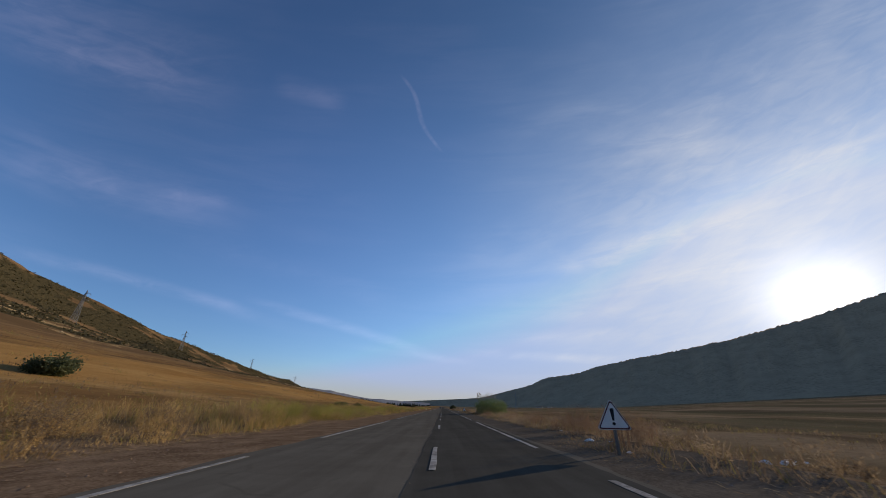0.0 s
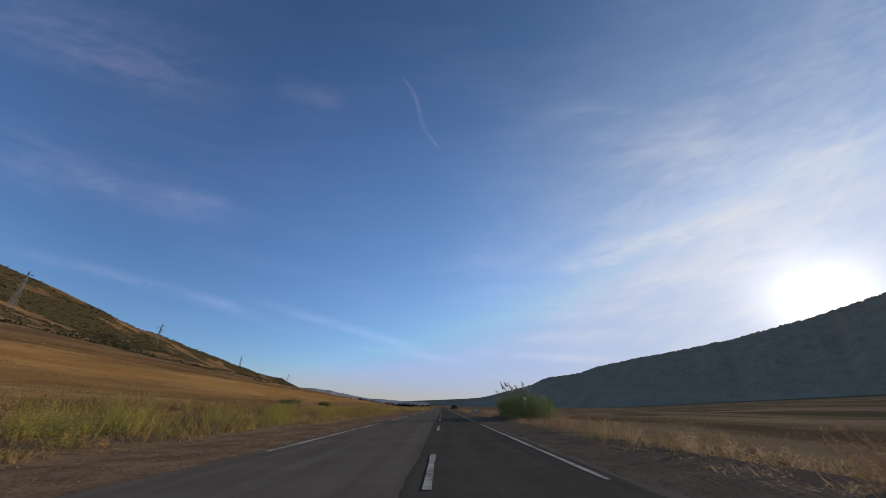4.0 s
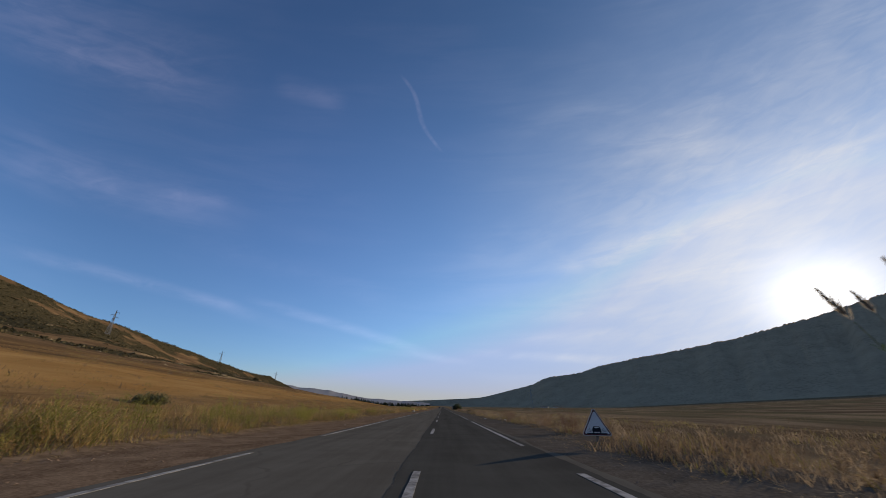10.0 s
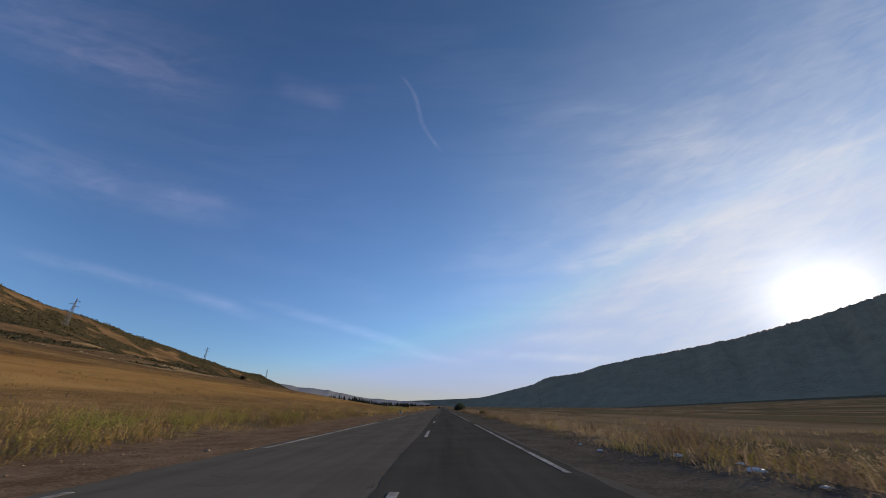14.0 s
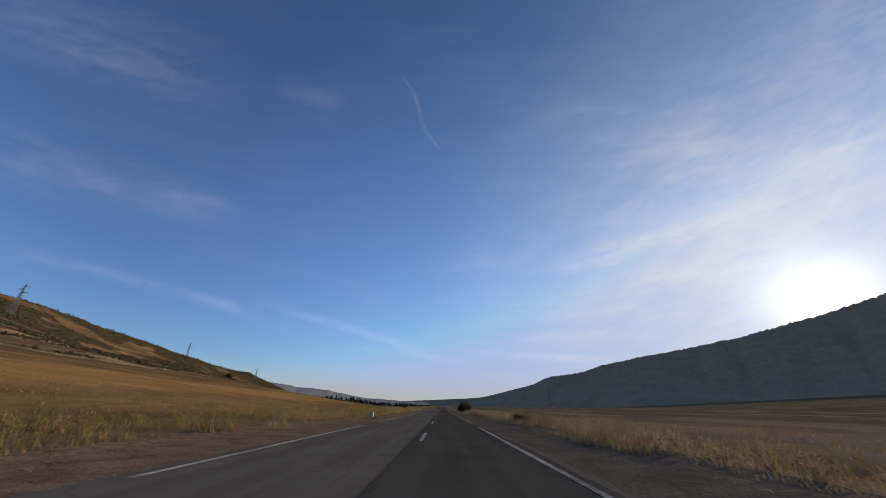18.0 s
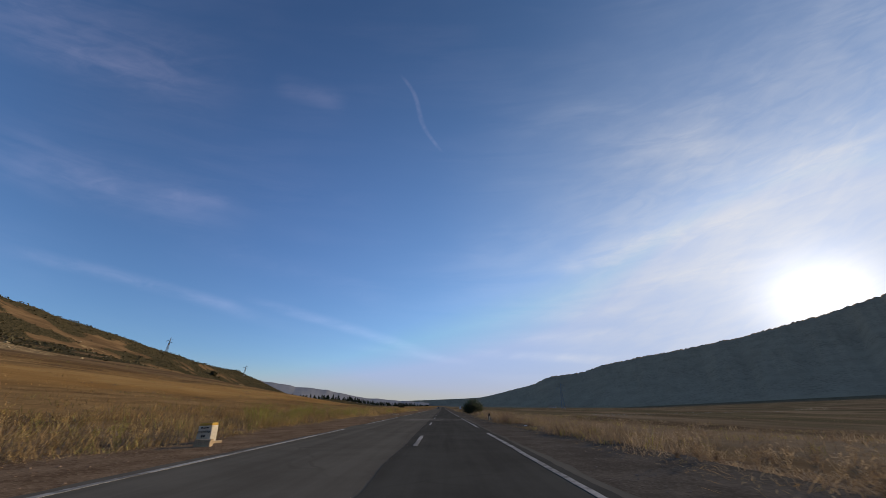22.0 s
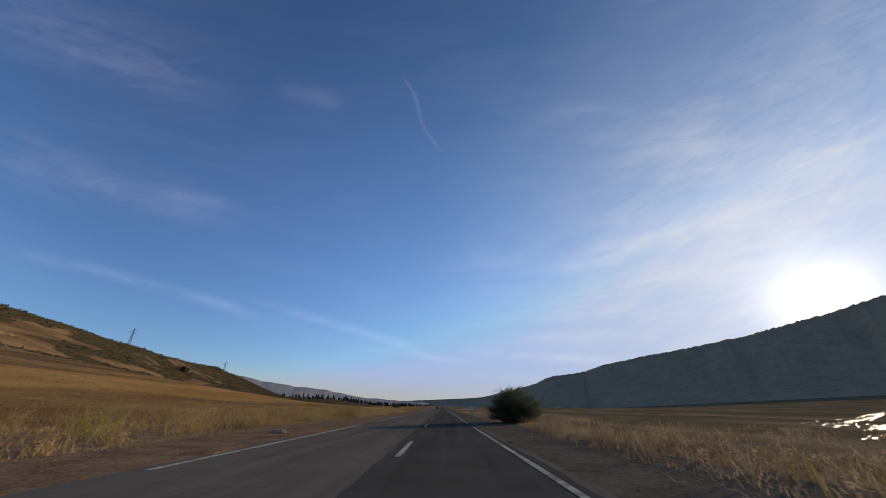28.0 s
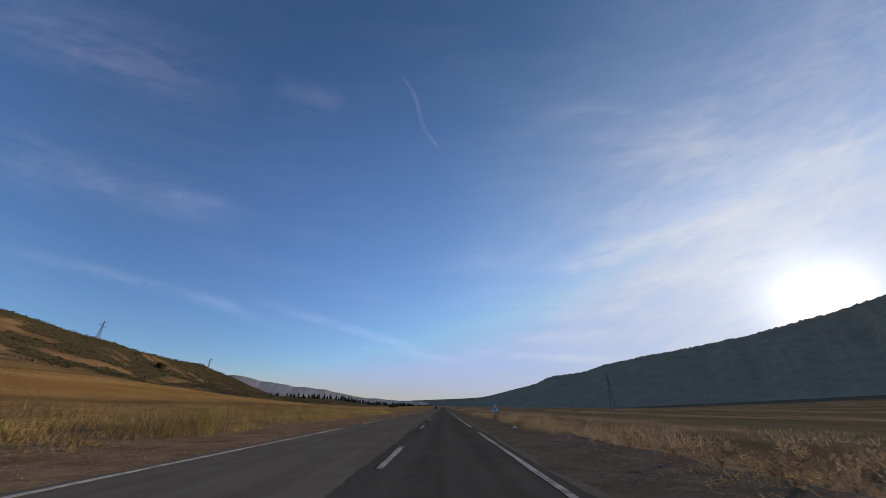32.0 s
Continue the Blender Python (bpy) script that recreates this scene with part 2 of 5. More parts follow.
    bump(n, b, n.math("ADD", fine, n.math("MULTIPLY", mid, 2.0)), 0.25, 0.1)
    return m


def make_asphalt(name, low, high, cracks):
    m, n, b = material(name, 0.82)
    at = place(n)
    long = n.add("ShaderNodeMapping", i0=at)
    long.inputs["Scale"].default_value = (1.6, 0.06, 1.0)
    wear = n.noise(long.outputs[0], 1.0, 5.0, 0.6)
    grain = n.noise(at, 60.0, 4.0, 0.7)
    blot = n.noise(at, 0.6, 6.0, 0.65)
    f = n.math("ADD", n.math("ADD", n.math("MULTIPLY", wear, 0.45), n.math("MULTIPLY", blot, 0.35)), n.math("MULTIPLY", grain, 0.2))
    colour = n.mix(n.ramp(f, 0.36, 0.64), low, high)
    v = n.add("ShaderNodeTexVoronoi", {"feature": "DISTANCE_TO_EDGE"}, Vector=n.vec("ADD", at, n.add("ShaderNodeTexNoise", Vector=at, Scale=0.7).outputs[1]), Scale=0.22)
    crack = n.math("MULTIPLY", n.ramp(v.outputs[0], 0.004, 0.012, 1.0, 0.0), n.ramp(blot, 0.45, 0.6, 0.0, cracks))
    colour = n.mix(crack, colour, tuple(c * 0.4 for c in low))
    # pale dust dragged across the road
    x, y, z = n.add("ShaderNodeSeparateXYZ", i0=at).outputs
    drag = n.add("ShaderNodeMapping", i0=at)
    drag.inputs["Scale"].default_value = (0.45, 0.8, 1.0)
    wisp = n.ramp(n.noise(drag.outputs[0], 1.0, 8.0, 0.72, 1.2), 0.42, 0.68)
    wander = n.math("ADD", y, n.math("MULTIPLY", n.math("SUBTRACT", n.noise(at, 0.5, 4.0), 0.5), 3.0))
    band = n.math("MULTIPLY", n.ramp(wander, 184.6, 187.2), n.ramp(wander, 189.4, 192.2, 1.0, 0.0))
    band = n.math("MULTIPLY", band, n.ramp(x, -4.2, -1.2, 0.12, 1.0))
    n.put(b, "Base_Color", n.mix(n.math("MULTIPLY", wisp, n.math("MULTIPLY", band, 0.6)), colour, (0.44, 0.385, 0.32)))
    n.put(b, "Roughness", n.ramp(blot, 0.3, 0.7, 0.86, 0.98))
    n.put(b, "Specular_IOR_Level", 0.0)
    return m


def make_gravel(name, low, high):
    m, n, b = material(name, 1.0)
    n.put(b, "Specular_IOR_Level", 0.0)
    at = place(n)
    cells = n.add("ShaderNodeTexVoronoi", Vector=at, Scale=22.0)
    tone = n.noise(cells.outputs["Color"], 3.0, 2.0)
    blot = n.noise(at, 0.8, 6.0, 0.65)
    f = n.math("ADD", n.math("MULTIPLY", tone, 0.5), n.math("MULTIPLY", blot, 0.5))
    n.put(b, "Base_Color", n.mix(n.ramp(f, 0.35, 0.65), low, high))
    return m


def make_paint():
    m, n, b = material("road_paint", 0.8)
    n.put(b, "Specular_IOR_Level", 0.0)
    at = place(n)
    worn = n.ramp(n.math("ADD", n.math("MULTIPLY", n.noise(at, 5.0, 8.0, 0.7), 0.6), n.math("MULTIPLY", n.noise(at, 0.5, 3.0), 0.4)), 0.42, 0.60)
    n.put(b, "Base_Color", n.mix(worn, (0.46, 0.43, 0.385), (0.20, 0.185, 0.165)))
    return m


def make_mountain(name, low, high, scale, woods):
    """Slopes with haze mixed into low and high, and tree crowns as dark dots, thicker in places."""
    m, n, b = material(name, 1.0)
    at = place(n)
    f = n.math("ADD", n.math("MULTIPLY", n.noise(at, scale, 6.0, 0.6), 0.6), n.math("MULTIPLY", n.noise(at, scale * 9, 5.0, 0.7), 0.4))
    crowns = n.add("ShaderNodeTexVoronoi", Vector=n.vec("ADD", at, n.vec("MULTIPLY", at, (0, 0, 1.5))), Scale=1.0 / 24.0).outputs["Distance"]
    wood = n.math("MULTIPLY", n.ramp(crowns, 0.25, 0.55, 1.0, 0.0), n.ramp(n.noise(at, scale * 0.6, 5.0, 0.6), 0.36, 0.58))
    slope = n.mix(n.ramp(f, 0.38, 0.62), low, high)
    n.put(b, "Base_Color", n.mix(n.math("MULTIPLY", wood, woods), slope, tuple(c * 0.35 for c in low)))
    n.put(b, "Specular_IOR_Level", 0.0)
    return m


LAND = make_ground_material()
OLD_ASPHALT = make_asphalt("old_asphalt", (0.117, 0.102, 0.080), (0.168, 0.148, 0.116), 0.22)
NEW_ASPHALT = make_asphalt("fresh_asphalt", (0.069, 0.063, 0.052), (0.101, 0.094, 0.078), 0.12)
GRAVEL = make_gravel("shoulder_gravel", (0.128, 0.079, 0.046), (0.315, 0.208, 0.124))
GREY_GRAVEL = make_gravel("grey_gravel", (0.085, 0.070, 0.054), (0.165, 0.135, 0.103))
PAINT = make_paint()
# slope colours lightened beyond woodland to stand in for the haze
HAZE_TINTED_MOUNTAIN = make_mountain("haze_tinted_wooded_mountain", (0.298, 0.232, 0.152), (0.372, 0.291, 0.191), 0.008, 0.26)
# the pale bluish grey is distance haze put into the base colour
HAZE_TINTED_FAR_MOUNTAIN = make_mountain("haze_tinted_far_mountain", (0.235, 0.235, 0.245), (0.275, 0.275, 0.285), 0.002, 0.0)
STRAW = blades("straw", (0.27, 0.160, 0.060), (0.62, 0.43, 0.185), 0.75, 0.38)
GREEN_WEED = blades("green_weed", (0.15, 0.128, 0.034), (0.45, 0.37, 0.115), 0.75, 0.25)
BROWN_WEED = blades("brown_weed", (0.105, 0.076, 0.053), (0.30, 0.225, 0.155), 0.8, 0.45)
PALE_STRAW = blades("pale_straw", (0.17, 0.124, 0.080), (0.43, 0.340, 0.238), 0.75, 0.52)
THISTLE = blades("thistle", (0.135, 0.082, 0.056), (0.33, 0.225, 0.150), 0.8, 0.35)
LUSH_WEED = blades("lush_weed", (0.17, 0.16, 0.03), (0.46, 0.42, 0.11), 0.7, 0.35)
OLIVE = blades("olive_leaf", (0.085, 0.085, 0.038), (0.24, 0.215, 0.10), 0.75, 0.35)
SLOPE_STRAW = blades("slope_straw", (0.155, 0.098, 0.042), (0.34, 0.222, 0.095), 0.85, 0.15)
DULL_STRAW = blades("dull_straw", (0.18, 0.115, 0.054), (0.42, 0.29, 0.140), 0.85, 0.2)
GOLD_STRAW = blades("gold_straw", (0.32, 0.178, 0.060), (0.55, 0.335, 0.125), 0.8, 0.25)
FIELD_STRAW = blades("field_straw", (0.12, 0.085, 0.046), (0.31, 0.225, 0.12), 0.85, 0.2)
SHRUB = blades("shrub_leaf", (0.062, 0.056, 0.028), (0.17, 0.135, 0.068), 0.8, 0.12)
REED_LEAF = blades("reed_leaf", (0.06, 0.105, 0.035), (0.19, 0.25, 0.095), 0.42, 0.45)
REED_CANE = plain("reed_cane", (0.26, 0.24, 0.10))
PLUME = blades("reed_plume", (0.34, 0.30, 0.25), (0.58, 0.52, 0.45), 0.9, 0.6)
BUSH_LEAF = blades("bush_leaf", (0.045, 0.062, 0.030), (0.14, 0.155, 0.075), 0.65, 0.35)
BARK = plain("bark", (0.12, 0.085, 0.06), relief=0.01)
CYPRESS_LEAF = blades("cypress_leaf", (0.02, 0.03, 0.018), (0.055, 0.065, 0.035), 0.9, 0.1)
STEEL = plain("galvanised_steel", (0.23, 0.235, 0.245), 0.7, 0.2)
GRAVEL_STONE = plain("gravel_stone", (0.25, 0.165, 0.105), 0.95, vary=0.55, scale=1.5)
GREY_STONE = plain("grey_gravel_stone", (0.22, 0.17, 0.14), 0.95, vary=0.45, scale=1.5)
SIGN_WHITE = plain("sign_white", (0.72, 0.72, 0.72), 0.45, vary=0.06, scale=3)
SIGN_RED = plain("sign_border", (0.09, 0.03, 0.035), 0.45, vary=0.2, scale=3)
SIGN_RIM = plain("sign_rim", (0.55, 0.53, 0.50), 0.5, 0.1, 0.12, 3)
SIGN_BLACK = plain("sign_black", (0.015, 0.015, 0.02), 0.45, vary=0.2)
SIGN_BACK = plain("sign_post_steel", (0.18, 0.17, 0.16), 0.6, 0.4)
STONE_WHITE = plain("whitewashed_stone", (0.62, 0.54, 0.41), 0.85, vary=0.2, scale=4, relief=0.01)
STONE_YELLOW = plain("yellow_painted_stone", (0.60, 0.36, 0.07), 0.8, vary=0.15, scale=4)
STONE_RAW = plain("raw_stone", (0.37, 0.27, 0.165), 0.95, vary=0.3, scale=5, relief=0.02)
OUTCROP = plain("outcrop_stone", (0.47, 0.355, 0.20), 0.95, vary=0.3, scale=0.8, relief=0.02)
LITTER = plain("white_plastic", (0.75, 0.75, 0.74), 0.4, vary=0.1)
RENDERED_WALL = plain("rendered_wall", (0.42, 0.37, 0.31), 0.9)
ROOF_TILE = plain("roof_tile", (0.30, 0.14, 0.08), 0.9)
CAR_PAINT = plain("car_paint", (0.035, 0.04, 0.05), 0.35, 0.2, 0.1)
CAR_GLASS = plain("car_glass", (0.02, 0.025, 0.03), 0.1, 0.0, 0.05)
WATER, _n, _b = material("ditch_water", 0.30)
_n.put(_b, "Base_Color", (0.05, 0.045, 0.035, 1))
_n.put(_b, "Specular_IOR_Level", 0.25)
bump(_n, _b, _n.noise(place(_n), 5.0, 4.0), 0.8, 0.05)


# ---- mesh helpers ----
rng = np.random.default_rng(7)


def sheet(name, verts, faces, mat, smooth=False):
    """A mesh object from arrays of vertices and of faces (triangles, or quads whose last entry may repeat)."""
    me = bpy.data.meshes.new(name)
    verts = np.asarray(verts, dtype=np.float32)
    faces = np.asarray(faces, dtype=np.int32)
    k = faces.shape[1]
    me.vertices.add(len(verts))
    me.vertices.foreach_set("co", verts.ravel())
    me.loops.add(faces.size)
    me.loops.foreach_set("vertex_index", faces.ravel())
    me.polygons.add(len(faces))
    me.polygons.foreach_set("loop_start", np.arange(0, faces.size, k, dtype=np.int32))
    me.polygons.foreach_set("loop_total", np.full(len(faces), k, dtype=np.int32))
    me.polygons.foreach_set("use_smooth", np.full(len(faces), smooth, dtype=bool))
    me.materials.append(mat)
    me.update(calc_edges=True)
    return new(name, me)


def part(name, bm, mat, parent=None, label=""):
    """Links a bmesh as one mesh object under a thing or a part."""
    me = bpy.data.meshes.new(name)
    bm.normal_update()
    bm.to_mesh(me)
    bm.free()
    me.materials.append(mat)
    ob = new(name, me)
    if parent:
        ob.parent = parent
    if label:
        ob["label"] = label
    return ob


def box(bm, size, centre=(0, 0, 0), turn=None, bevel=0.0):
    m = Matrix.Translation(centre) @ (turn or Matrix()) @ Matrix.Diagonal((*size, 1))
    got = bmesh.ops.create_cube(bm, size=1.0, matrix=m)["verts"]
    if bevel:
        edges = list({e for v in got for e in v.link_edges})
        bmesh.ops.bevel(bm, geom=edges, offset=bevel, segments=2, affect="EDGES", profile=0.6)
    return bm


def beam(bm, a, b, w):
    a, b = Vector(a), Vector(b)
    d = b - a
    box(bm, (w, w, d.length), (a + b) / 2, d.to_track_quat("Z", "Y").to_matrix().to_4x4())


def rod(bm, a, b, r0, r1, sides=6):
    a, b = Vector(a), Vector(b)
    d = b - a
    m = Matrix.Translation((a + b) / 2) @ d.to_track_quat("Z", "Y").to_matrix().to_4x4()
    bmesh.ops.create_cone(bm, cap_ends=True, segments=sides, radius1=r0, radius2=r1, depth=d.length, matrix=m)


def lattice(ix, iy, seed):
    """Hash of whole numbers to 0..1."""
    h = np.sin(ix * 127.1 + iy * 311.7 + seed * 74.7) * 43758.5453
    return h - np.floor(h)


def relief(x, y, size, seed):
    """Smooth value noise, -1 to 1, with bumps of that size in metres."""
    x, y = np.asarray(x) / size, np.asarray(y) / size
    ix, iy = np.floor(x), np.floor(y)
    fx, fy = x - ix, y - iy
    fx, fy = fx * fx * (3 - 2 * fx), fy * fy * (3 - 2 * fy)
    a, b = lattice(ix, iy, seed), lattice(ix + 1, iy, seed)
    c, d = lattice(ix, iy + 1, seed), lattice(ix + 1, iy + 1, seed)
    return ((a * (1 - fx) + b * fx) * (1 - fy) + (c * (1 - fx) + d * fx) * fy) * 2 - 1


# ---- the lie of the land ----
ROAD_LEFT, ROAD_RIGHT = -4.70, 3.30
RIDGE_Y = [-400, -100, 50, 150, 190, 230, 270, 310, 350, 400, 450, 500, 550, 600, 640, 680, 720, 760, 790, 830, 1150, 1500]
RIDGE_Z = [150, 130, 109, 88, 79, 75, 69, 63.3, 59.3, 54.5, 49.5, 47, 45.3, 41, 35, 27.5, 21.5, 17.5, 15, 15, 15, 4]


def far_rise(x, y):
    """The plain climbs a little far ahead and far out on the right."""
    return 0.004 * np.maximum(0, y - 400) * np.clip(1 - x / 300, 0, 1) + 0.045 * np.maximum(0, x - 0.45 * np.maximum(y - 120, 0) - 70)


def height(x, y):
    x, y = np.asarray(x, dtype=float), np.asarray(y, dtype=float)
    s = np.maximum(0, -x - 7.6) / 247.4
    up = np.interp(s, [0, 0.04, 0.10, 0.25, 0.42, 0.60, 0.78, 0.92, 1.0, 1.2, 3.0], [0, 0.006, 0.03, 0.115, 0.22, 0.345, 0.53, 0.80, 0.98, 0.95, 0.5])
    z = np.maximum(up, 1e-6) ** np.interp(y, [280, 560], [1.0, 1.8]) * np.interp(y, RIDGE_Y, RIDGE_Z)
    rough = np.clip((s - 0.12) * 2.2, 0, 1)
    z = z + rough * (relief(x, y, 60, 1) * 2.2 + relief(x, y, 22, 2) * 1.0 + relief(x, y, 8, 3) * 0.4) * np.clip(z / 20, 0, 1)
    away = np.clip((np.maximum(-x - 7, x - 5)) / 8, 0, 1)
    z = z + away * (relief(x, y, 14, 4) * 0.16 + relief(x, y, 4, 5) * 0.07)
    z = z - 0.25 * np.clip((x - 6.2) / 3, 0, 1)
    return z + far_rise(x, y)


def scrub_cover(x, y):
    """How thickly scrub grows on the left-hand hill: long patches that follow the slope's contours, above 0 where it is dense."""
    lat = -x - np.interp(y, [280, 500], [0, 58])
    zone = np.interp(lat, [52, 72, 88, 110, 160, 230], [-1.3, -0.7, -0.14, 0.0, 0.10, 0.36])
    patch = 0.42 * relief(x, y * 0.32, 24, 81) + 0.68 * relief(x, y * 0.38, 10, 82) + 0.28 * relief(x, y * 0.6, 4, 83)
    return patch + zone + np.interp(y, [340, 520, 640], [0.0, 0.22, 0.45]) * np.clip((lat - 88) / 20, 0, 1)


def bare_rock(x, y):
    """Pale broken ground between the scrub, in short bands along the slope."""
    return 0.6 * relief(x, y * 0.4, 13, 94) + 0.4 * relief(x, y * 0.6, 5, 95) + np.interp(-x, [70, 90, 160, 200], [-0.8, 0.0, 0.0, -0.4])


def grow(start, step, factor, end):
    out = [start]
    while out[-1] < end:
        out.append(out[-1] + step)
        step *= factor
    return out


def make_ground():
    xs = sorted({*[-v for v in grow(7.5, 0.7, 1.035, 80)], *np.arange(-290.0, -82.0, 3.0), *[-v for v in grow(293, 3.2, 1.09, 4600)], -7.0, -6.5, -5.0, -3.0, 0.0, 2.0, 3.4, 4.3, 5.0, 5.6, *grow(6.2, 0.7, 1.05, 4600)})
    ys = sorted({*[-v for v in grow(4, 4, 1.25, 900)], *np.arange(0, 300, 1.5), *grow(300, 1.6, 1.022, 4600)})
    gx, gy = np.meshgrid(xs, ys)
    gz = height(gx, gy)
    gz = np.where((gx > -8.6) & (gx < 6.1), gz - 0.06, gz)
    nx, ny = len(xs), len(ys)
    i = (np.arange(ny - 1)[:, None] * nx + np.arange(nx - 1)[None, :]).ravel()
    ob = sheet("ground", np.stack([gx, gy, gz], -1).reshape(-1, 3), np.stack([i, i + 1, i + nx + 1, i + nx], -1), LAND, True)
    for name, field in (("scrub", scrub_cover), ("rock", bare_rock)):
        ob.data.attributes.new(name, "FLOAT", "POINT").data.foreach_set("value", field(gx, gy).astype(np.float32).ravel())
    tagged(ob, "dry grassy plain rising to a scrubby brown hill beside the road", "ground", kind="structure")


make_ground()


def strip(name, left, right, y0, y1, lift, mat, step=1.5, edge=0.0, seed=1, cols=5, skirt=0.05):
    """A long band of road surface with a slightly ragged rim and a thickness."""
    ys = np.append(np.arange(y0, y1, step), y1)
    l = left + edge * (relief(ys, ys * 0, 3.1, seed) + 0.5 * relief(ys, ys * 0, 0.9, seed + 5) + 0.6 * relief(ys, ys * 0, 0.27, seed + 9))
    r = right + edge * (relief(ys, ys * 0, 2.7, seed + 1) + 0.5 * relief(ys, ys * 0, 0.8, seed + 6) + 0.6 * relief(ys, ys * 0, 0.24, seed + 8))
    w = np.linspace(0, 1, cols)
    X = l[:, None] * (1 - w) + r[:, None] * w
    Y = np.repeat(ys[:, None], cols, 1)
    Z = far_rise(X, Y) + lift
    X = np.concatenate([X[:, :1], X, X[:, -1:]], 1)
    Y = np.concatenate([Y[:, :1], Y, Y[:, -1:]], 1)
    Z = np.concatenate([Z[:, :1] - skirt, Z, Z[:, -1:] - skirt], 1)
    k = cols + 2
    i = (np.arange(len(ys) - 1)[:, None] * k + np.arange(k - 1)[None, :]).ravel()
    return sheet(name, np.stack([X, Y, Z], -1).reshape(-1, 3), np.stack([i, i + 1, i + k + 1, i + k], -1), mat)


ROAD_END = 900.0
tagged(strip("road", ROAD_LEFT, ROAD_RIGHT, -60, ROAD_END, 0.02, OLD_ASPHALT, 0.75, 0.10, 3), "worn grey two-lane country road with broken edges", "road", kind="structure")
tagged(strip("road_lane", -0.32, 3.12, -60, ROAD_END, 0.0245, NEW_ASPHALT, 0.15, 0.035, 11, skirt=0.001), "dark resurfaced asphalt lane with a ragged seam", "road", kind="structure")
tagged(strip("pavement", -11.0, ROAD_LEFT + 0.3, -60, ROAD_END, 0.005, GRAVEL, 0.75, 0.3, 21), "reddish gravel shoulder beside the road", "shoulder", kind="structure")
tagged(strip("pavement", ROAD_RIGHT - 0.3, 6.8, -60, ROAD_END, 0.004, GREY_GRAVEL, 0.75, 0.25, 31), "dusty gravel shoulder beside the road", "shoulder", kind="structure")


# ---- road markings ----
def marking(name, x0, x1, y0, y1, lift, group, label):
    tagged(strip(name, x0, x1, y0, y1, lift, PAINT, 0.5, 0.012, int(y0) % 97, 2, 0.004), label, "road marking", group, "structure")


for k in range(-2, 40):
    y = 13.08 * k - 2.0
    marking("centre_dash", -0.05, 0.08, y - 3.9, y, 0.036, "centre line dashes", "worn white centre line dash")
for k in range(-3, 22):
    marking("edge_line", -4.46, -4.32, 61.3 + 23.4 * (k - 3), 61.3 + 23.4 * (k - 3) + 18.0, 0.026, "left edge lines", "worn white road edge line")
    marking("edge_line", 2.80, 2.93, 10.75 + 23.35 * (k - 1), 10.75 + 23.35 * (k - 1) + 18.85, 0.031, "right edge lines", "worn white road edge line")


# ---- distance ----
def ridge(name, az, el, dist, depth, mat, label, seed, base_lift, trees=5.0, jag=0.0, folds=1.4, steep=650.0):
    """A mountain range seen from the valley: its crest's angle by bearing, a slope towards the road and one behind."""
    a = np.radians(np.linspace(az[0], az[-1], 1100))
    e = np.radians(np.interp(np.degrees(a), az, el))
    crest = np.radians(jag) * (relief(np.degrees(a), a * 0, 3.1, seed + 7) + 0.5 * relief(np.degrees(a), a * 0, 1.1, seed + 8) + 0.2 * relief(np.degrees(a), a * 0, 0.4, seed + 9))
    rows = 34
    V = []
    for j in range(rows):
        w = j / (rows - 3)
        top = np.tan(e + radians(0.18) + crest * max(0.0, min(w, 1.0) - 0.5) * 2) * dist
        deep = depth * np.clip(np.abs(top) / steep, 0.1, 1.0)
        d = dist - deep * (1 - min(w, 1.0)) + (max(0, w - 1) * deep * 2)
        rise = top * (0.02 + 0.98 * (min(w, 1.0) ** 1.25)) * (1 if w <= 1 else 0.7)
        x, y = np.sin(a) * d, 110 + np.cos(a) * d
        gully = relief(np.degrees(a) * 30, np.full_like(a, w * 60.0), 42, seed) * 0.06 + relief(np.degrees(a) * 30, np.full_like(a, w * 60.0), 15, seed + 1) * 0.02
        z = base_lift * (1 if j else 0) + rise * (1 + gully * (1 - min(w, 1.0) ** 3) * folds) + relief(np.degrees(a) * 40, a * 0, 9, seed + 2) * top * 0.006 * min(1.0, w) ** 8 * min(1.0, trees) + relief(np.degrees(a) * 40, a * 0 + w * 40, 1.7, seed + 4) * trees * min(1.0, w) * np.clip(top / 300, 0.12, 1)
        V.append(np.stack([x, y, z - (0 if j else 60)], -1))
    n = len(a)
    i = (np.arange(rows - 1)[:, None] * n + np.arange(n - 1)[None, :]).ravel()
    ob = sheet(name, np.concatenate(V), np.stack([i, i + 1, i + n + 1, i + n], -1), mat, True)
    return tagged(ob, label, "mountain", kind="structure")


# no haze in the air here: the slope colours carry it
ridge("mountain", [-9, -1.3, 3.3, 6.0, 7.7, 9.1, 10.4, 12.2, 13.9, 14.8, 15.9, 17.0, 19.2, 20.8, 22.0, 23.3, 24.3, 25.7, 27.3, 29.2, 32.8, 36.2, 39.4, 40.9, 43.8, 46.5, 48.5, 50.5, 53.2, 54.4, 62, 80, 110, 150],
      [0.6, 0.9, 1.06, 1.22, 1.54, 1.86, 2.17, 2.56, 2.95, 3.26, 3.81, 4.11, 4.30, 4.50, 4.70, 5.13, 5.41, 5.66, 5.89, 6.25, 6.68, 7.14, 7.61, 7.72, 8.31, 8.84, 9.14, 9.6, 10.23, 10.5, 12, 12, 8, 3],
      4450, 1900, HAZE_TINTED_MOUNTAIN, "long dark wooded mountain against the sun, colour lightened for haze", 3, 2, 7.0)
